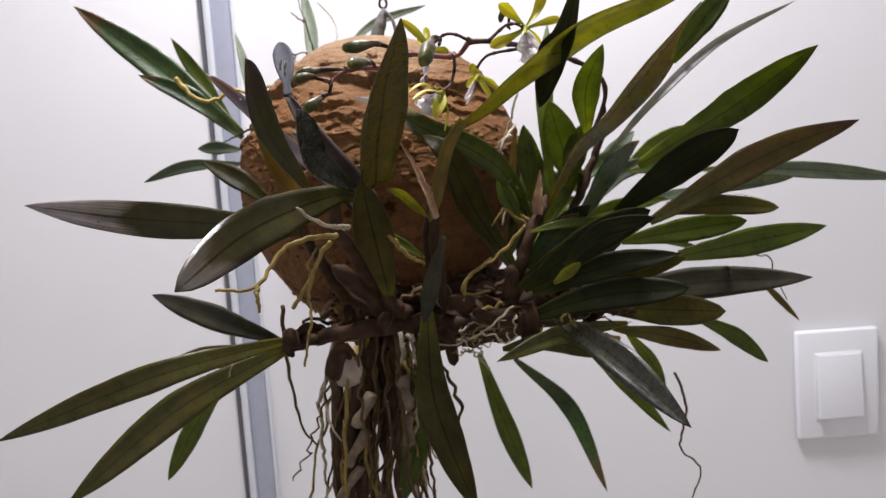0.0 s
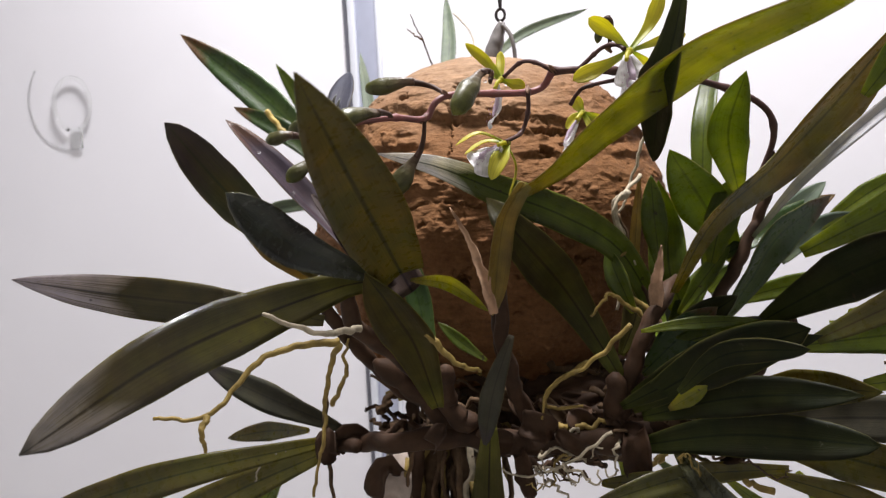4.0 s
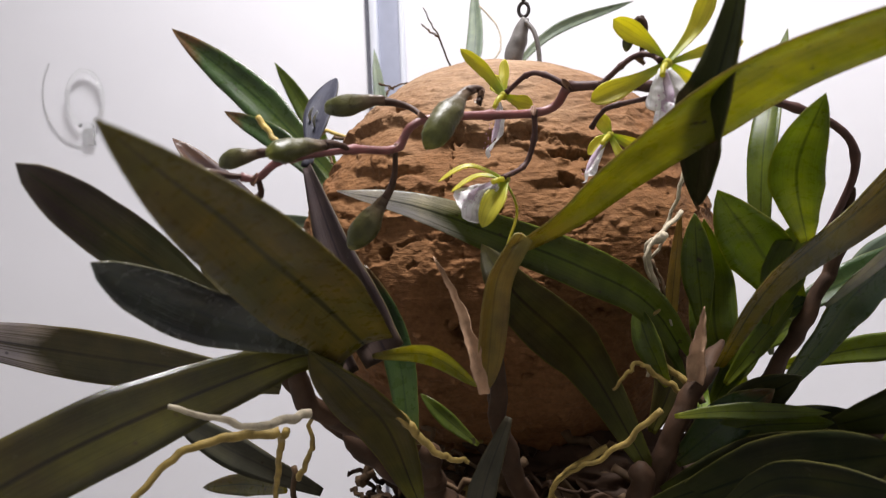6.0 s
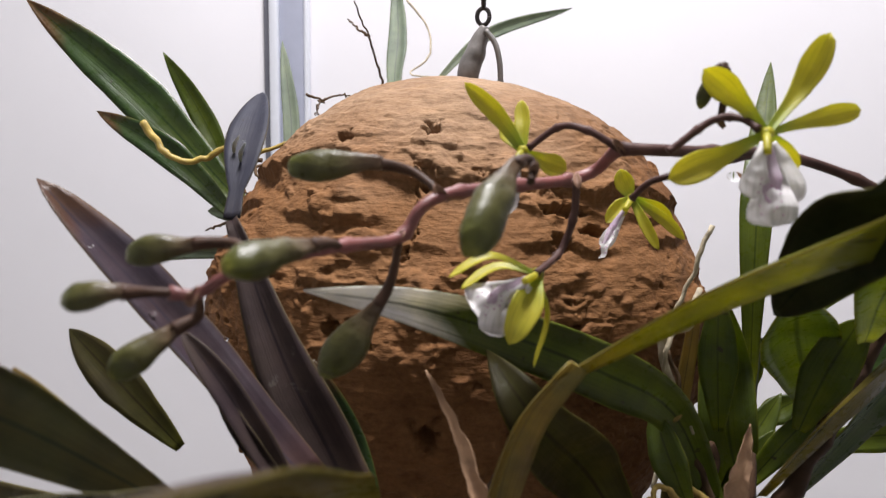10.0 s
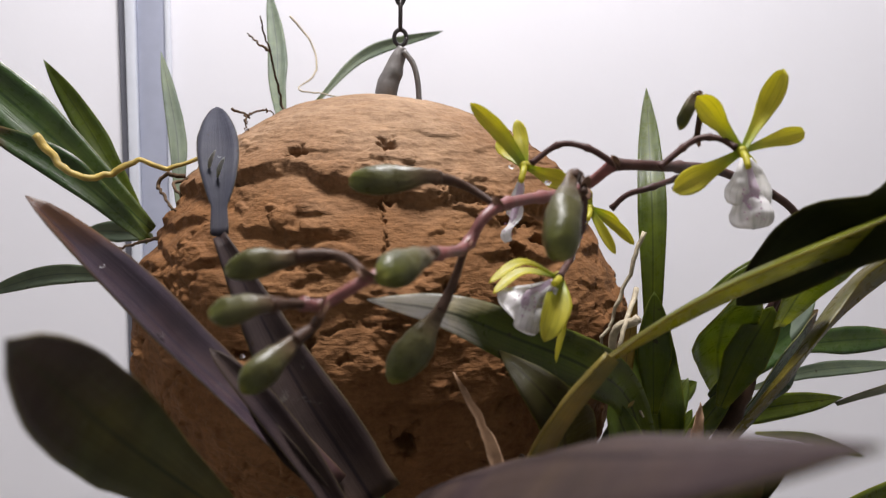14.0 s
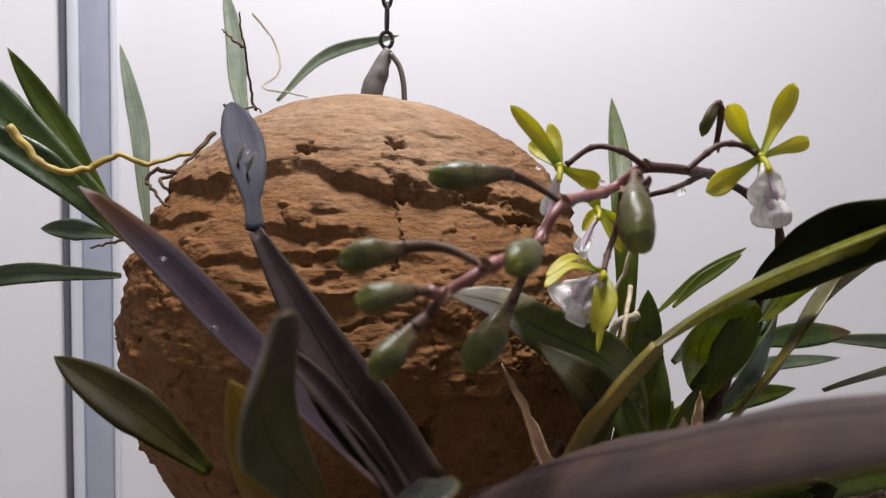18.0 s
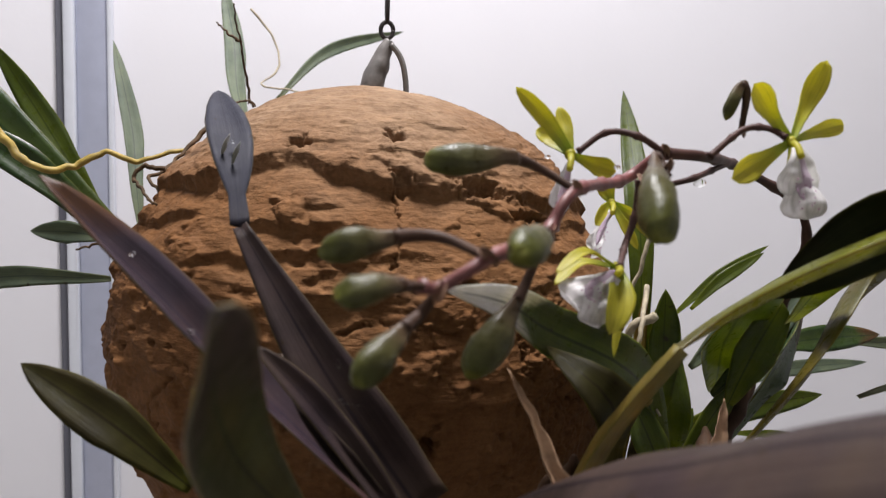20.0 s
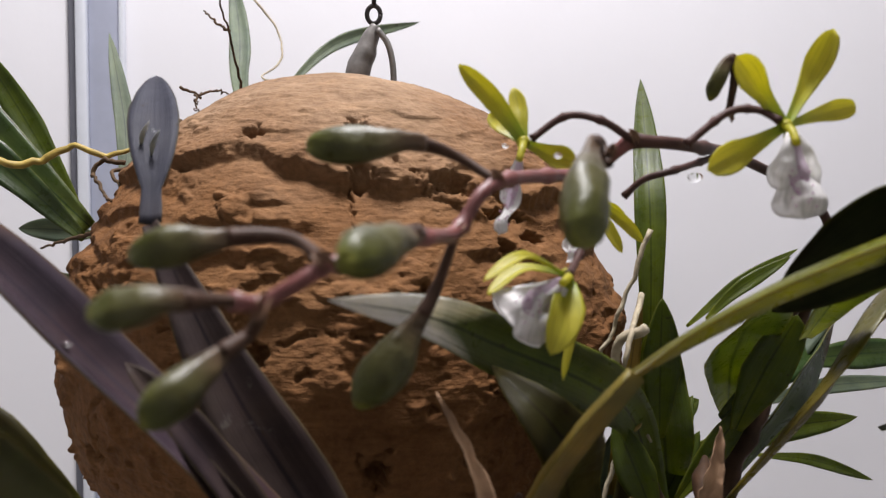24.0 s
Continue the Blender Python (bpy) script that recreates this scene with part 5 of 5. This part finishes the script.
def spike(mat, r0, r1, *points, name="flower_stem"):
    line = spline(points, 9 * (len(points) - 1))
    bm = bmesh.new()
    k = len(points) - 1
    tube(bm, line, lambda s: (r0 + (r1 - r0) * s) * (1 + 0.35 * max(0, math.cos(2 * math.pi * s * k)) ** 6), 10)
    return part(name, bm, mat, orchid)


def swell(r):
    """Radius of a bud from its neck to its blunt end with a small point."""
    def radius(s):
        if s < 0.66:
            q = s / 0.66
            return 0.0012 + (r - 0.0012) * (0.35 * q + 0.65 * (q * q * (3 - 2 * q)) ** 1.1)
        q = (s - 0.66) / 0.34
        return r * max(0.07, (1 - q ** 2.2) ** 0.62) if q < 0.96 else r * 0.10
    return radius


def bud(r, *points):
    """A stalk that swells into a closed pointed bud at its end."""
    SEED[0] += 1
    line = spline(points, 48)
    neck = 1 - (Vector(points[-1]) - Vector(points[-2])).length / sum((Vector(b) - Vector(a)).length for a, b in zip(points, points[1:]))
    cut = max(5, int(48 * neck) - 3)
    bm = bmesh.new()
    tube(bm, line[cut:], swell(r), 18)
    bm.normal_update()
    for i, w in enumerate(bm.verts):
        w.co += 0.0006 * noise.noise_vector(w.co * 160) + w.normal * (0.00022 * math.cos(math.pi * (i % 18) / 3) + 0.00025 * noise.noise(w.co * 420))
    body = part("bud", bm, BUD, orchid, "closed olive-green flower bud")
    bm = bmesh.new()
    tube(bm, line[:cut + 3], lambda s: 0.0008 + 0.0006 * s * s, 8)
    part("bud_stalk", bm, STALK, body, "thin dark stalk")


def frill(s):
    return (0.22 + 0.78 * min(1, s / 0.75) ** 1.3) * max(0, 1 - max(0, (s - 0.80) / 0.20) ** 2.6) ** 0.45


def cup(s):
    return (0.35 + 0.65 * min(1, s / 0.45)) * max(0, 1 - max(0, (s - 0.5) / 0.5) ** 2.4) ** 0.7


def narrow(s):
    return (0.5 + 0.5 * min(1, s / 0.5)) * max(0, 1 - max(0, (s - 0.6) / 0.4) ** 2.4) ** 0.7


def petal(head, name, mat, line, face, width, fold, shape, wave, label=""):
    SEED[0] += 1
    bm = bmesh.new()
    blade(bm, spline(line, 20), face, width, fold, 0.0004, shape, wave, SEED[0], 10)
    return part(name, bm, mat, head, label)


def flower(centre, face, tepals, lobes):
    """tepals and lobes: middle, tip, width, shape, facing (0 as the flower, 1 up, -1 aside)."""
    c, f = Vector(centre), Vector(face)
    bm = bmesh.new()
    tube(bm, spline([c - f * 0.002, c, c + f * 0.0016], 8), lambda s: 0.0016 - 0.0006 * abs(2 * s - 1), 12)
    head = part("flower", bm, PETAL, orchid, "open yellow-green orchid flower with a white lip")
    turned = {0: f, 1: f * 0.4 + Vector((0, 0, 1)), -1: f * 0.5 + f.cross(Vector((0, 0, 1)))}
    for mid, tip, w, shape, turn in tepals:
        petal(head, "tepal", PETAL, [c, mid, tip], turned[turn], w, 0.35, shape, 0.15)
    for mid, tip, w, shape, turn in lobes:
        petal(head, "lip_lobe", LIP, [c + f * 0.002 + (Vector(mid) - c) * 0.3, mid, tip], turned[turn], w, -0.25, shape, 1.0, "ruffled white lip")
    if not lobes:
        return head
    mid, tip = Vector(lobes[0][0]), Vector(lobes[0][1])
    d = tip - c
    side = d.cross(f).normalized()
    petal(head, "throat", LIP_THROAT, [c + f * 0.003 + d * 0.15, mid + f * 0.0012, mid + (tip - mid) * 0.55 + f * 0.001], f, lobes[0][2] * 0.38, -0.3, narrow, 0.3, "lilac throat")
    bm = bmesh.new()
    for k in range(16):
        q = c + d * (0.45 + 0.028 * k) + f * 0.0028 + side * lobes[0][2] * 0.22 * math.sin(k * 2.4) + f * 0.0006 * math.cos(k)
        bmesh.ops.create_icosphere(bm, subdivisions=1, radius=0.00022, matrix=Matrix.Translation(q))
    part("lip_marks", bm, LIP_SPOT, head, "small purple marks")
    bm = bmesh.new()
    tube(bm, spline([c - f * 0.001, c + f * 0.003 + d * 0.06, c + f * 0.0045 + d * 0.2], 10), lambda s: 0.0010 - 0.0002 * s, 10)
    part("column", bm, PETAL, head)
    return head


def drop(place, r):
    bm = bmesh.new()
    bmesh.ops.create_uvsphere(bm, u_segments=16, v_segments=12, radius=r)
    for w in bm.verts:
        w.co.z *= 0.8 if w.co.z < 0 else 0.55
        w.co += Vector(place)
    part("water_drop", bm, CLEAR, orchid, "clear hanging water drop")



# flower stem, buds and flowers
spike(SPIKE_DARK, 0.0014, 0.0015, (0.0993, 0.5000, 1.4230), (0.1070, 0.4933, 1.4471), (0.0986, 0.4891, 1.4622), (0.0669, 0.4737, 1.4737), (0.0336, 0.4348, 1.4745), (0.0184, 0.4296, 1.4749))
spike(SPIKE, 0.0015, 0.0010, (0.0184, 0.4296, 1.4749), (0.0092, 0.4321, 1.4679), (-0.0166, 0.3961, 1.4648), (-0.0241, 0.3905, 1.4567), (-0.0314, 0.3753, 1.4563), (-0.0431, 0.3613, 1.4538), (-0.0509, 0.3608, 1.4494), (-0.0543, 0.3580, 1.4499))
spike(SPIKE_DARK, 0.0009, 0.0008, (0.0291, 0.4250, 1.4741), (0.0379, 0.4250, 1.4810), (0.0434, 0.4230, 1.4816), (0.0470, 0.4200, 1.4791), name="flower_stalk")
spike(SPIKE_DARK, 0.0009, 0.0008, (0.0184, 0.4284, 1.4749), (0.0112, 0.4288, 1.4790), (0.0045, 0.4325, 1.4800), (-0.0029, 0.4332, 1.4749), name="flower_stalk")
spike(SPIKE_DARK, 0.0009, 0.0008, (0.0091, 0.4222, 1.4678), (0.0087, 0.4228, 1.4593), (0.0058, 0.4220, 1.4511), (0.0010, 0.4132, 1.4471), name="flower_stalk")
spike(SPIKE_DARK, 0.0009, 0.0008, (0.0536, 0.4581, 1.4740), (0.0320, 0.4380, 1.4689), (0.0262, 0.4420, 1.4666), (0.0227, 0.4450, 1.4626), name="flower_stalk")
for node, lean in (((-0.0166, 0.3961, 1.4648), (-0.003, -0.001, 0.004)), ((-0.0241, 0.3905, 1.4567), (-0.003, 0.001, -0.004)), ((-0.0314, 0.3753, 1.4563), (-0.003, -0.002, 0.003)), ((-0.0431, 0.3613, 1.4538), (-0.004, 0.001, 0.003)), ((-0.0509, 0.3608, 1.4494), (-0.002, 0.001, -0.004)), ((0.0012, 0.3940, 1.4690), (0.002, -0.001, 0.005)), ((0.0091, 0.4222, 1.4678), (0.001, -0.002, -0.004)), ((0.0184, 0.4284, 1.4749), (-0.003, -0.001, 0.004)), ((0.0405, 0.4300, 1.4807), (-0.003, -0.001, 0.003))):
    a, b = Vector(node), Vector(lean)
    SEED[0] += 1
    bm = bmesh.new()
    blade(bm, spline([a - b * 0.3, a + b * 0.2 + Vector((0, -0.0011, 0)), a + b * 0.55 + Vector((0, -0.0012, 0))], 8), (0.1, -1, 0.2), 0.0019, 0.9, 0.0004, narrow, 0.3, SEED[0], 6)
    part("bract", bm, BRACT, orchid, "small dry bract on the flower stem")
bud(0.00333154, (-0.0166, 0.3961, 1.4648), (-0.0238, 0.3994, 1.4693), (-0.0322, 0.3949, 1.4709), (-0.0488, 0.3944, 1.4695))
bud(0.00407158, (0.0012, 0.3912, 1.4679), (0.0008, 0.3950, 1.4718), (-0.0025, 0.3894, 1.4700), (-0.0083, 0.3744, 1.4557))
bud(0.00413883, (-0.0241, 0.3905, 1.4567), (-0.0267, 0.3938, 1.4477), (-0.0303, 0.3929, 1.4410), (-0.0400, 0.3902, 1.4278))
bud(0.00328283, (-0.0314, 0.3753, 1.4563), (-0.0314, 0.3710, 1.4574), (-0.0334, 0.3643, 1.4573), (-0.0417, 0.3514, 1.4548))
bud(0.00274846, (-0.0431, 0.3613, 1.4538), (-0.0493, 0.3721, 1.4564), (-0.0583, 0.3707, 1.4562), (-0.0693, 0.3688, 1.4537))
bud(0.00227717, (-0.0543, 0.3580, 1.4499), (-0.0567, 0.3555, 1.4503), (-0.0591, 0.3509, 1.4508), (-0.0677, 0.3495, 1.4495))
bud(0.00256395, (-0.0509, 0.3608, 1.4494), (-0.0531, 0.3646, 1.4449), (-0.0568, 0.3617, 1.4422), (-0.0643, 0.3561, 1.4355))
bud(0.0017, (0.0405, 0.4300, 1.4807), (0.0416, 0.4300, 1.4909), (0.0392, 0.4300, 1.4925), (0.0360, 0.4300, 1.4840))
flower((0.0488, 0.4208, 1.4782), (-0.21, -0.98, -0.04), (((0.0432, 0.4216, 1.4850), (0.0345, 0.4155, 1.4913), 0.0063, spatula, 0), ((0.0568, 0.4267, 1.4890), (0.0615, 0.4259, 1.4998), 0.0060, spatula, 0), ((0.0591, 0.4253, 1.4814), (0.0694, 0.4285, 1.4837), 0.0048, spatula, 0), ((0.0393, 0.4184, 1.4732), (0.0281, 0.4126, 1.4683), 0.0065, spatula, 0), ((0.0538, 0.4276, 1.4750), (0.0586, 0.4341, 1.4706), 0.0041, narrow, 0), ), (((0.0494, 0.4167, 1.4689), (0.0494, 0.4135, 1.4588), 0.0101, frill, 0), ((0.0464, 0.4155, 1.4718), (0.0457, 0.4165, 1.4645), 0.0060, fan, 0), ((0.0522, 0.4176, 1.4719), (0.0556, 0.4214, 1.4632), 0.0058, fan, 0), ))
flower((-0.0043, 0.4350, 1.4743), (-0.17, -0.99, -0.02), (((-0.0109, 0.4363, 1.4831), (-0.0192, 0.4355, 1.4909), 0.0046, narrow, 0), ((-0.0048, 0.4388, 1.4818), (-0.0057, 0.4414, 1.4870), 0.0040, narrow, 0), ((0.0010, 0.4335, 1.4719), (0.0066, 0.4309, 1.4697), 0.0055, spatula, 0), ((-0.0080, 0.4397, 1.4788), (-0.0109, 0.4441, 1.4809), 0.0052, cup, 0), ), (((-0.0059, 0.4343, 1.4658), (-0.0096, 0.4324, 1.4537), 0.0055, frill, -1), ((-0.0060, 0.4365, 1.4672), (-0.0078, 0.4369, 1.4603), 0.0036, fan, 0), ))
flower((0.0012, 0.4153, 1.4467), (0.06, -0.99, 0.15), (((-0.0086, 0.4098, 1.4508), (-0.0172, 0.4056, 1.4466), 0.0030, narrow, 1), ((-0.0078, 0.4157, 1.4477), (-0.0154, 0.4116, 1.4432), 0.0033, narrow, 1), ((-0.0007, 0.4090, 1.4402), (-0.0039, 0.4064, 1.4325), 0.0071, cup, 0), ((0.0040, 0.4187, 1.4366), (0.0010, 0.4147, 1.4253), 0.0025, narrow, -1), ), (((-0.0055, 0.4114, 1.4427), (-0.0121, 0.4077, 1.4395), 0.0106, frill, 0), ((-0.0061, 0.4090, 1.4406), (-0.0080, 0.4058, 1.4344), 0.0068, fan, 0), ((-0.0037, 0.4093, 1.4388), (-0.0055, 0.4094, 1.4343), 0.0050, fan, 0), ))
flower((0.0242, 0.4753, 1.4614), (-0.05, -1.00, 0.05), (((0.0221, 0.4754, 1.4656), (0.0206, 0.4756, 1.4697), 0.0056, cup, 0), ((0.0280, 0.4731, 1.4543), (0.0323, 0.4720, 1.4467), 0.0033, narrow, 0), ((0.0330, 0.4763, 1.4559), (0.0400, 0.4769, 1.4494), 0.0036, narrow, 0), ((0.0324, 0.4806, 1.4581), (0.0369, 0.4830, 1.4538), 0.0036, narrow, 0), ((0.0206, 0.4721, 1.4583), (0.0170, 0.4699, 1.4543), 0.0050, cup, 0), ), (((0.0187, 0.4701, 1.4527), (0.0151, 0.4673, 1.4442), 0.0050, frill, -1), ((0.0200, 0.4724, 1.4533), (0.0162, 0.4719, 1.4466), 0.0043, fan, 0), ))
drop((-0.0947, 0.4632, 1.4732), 0.0009)
drop((-0.0916, 0.4632, 1.4768), 0.0007)
drop((-0.0904, 0.4626, 1.4715), 0.0006)
drop((-0.0965, 0.4195, 1.4322), 0.001)
drop((-0.1066, 0.4104, 1.4501), 0.0007)
drop((-0.0771, 0.4210, 1.4261), 0.0007)
drop((0.0516, 0.4702, 1.4684), 0.0021)
drop((-0.0059, 0.4400, 1.4765), 0.0011)
drop((-0.0056, 0.4500, 1.4743), 0.0009)
drop((-0.0040, 0.4050, 1.4701), 0.0008)
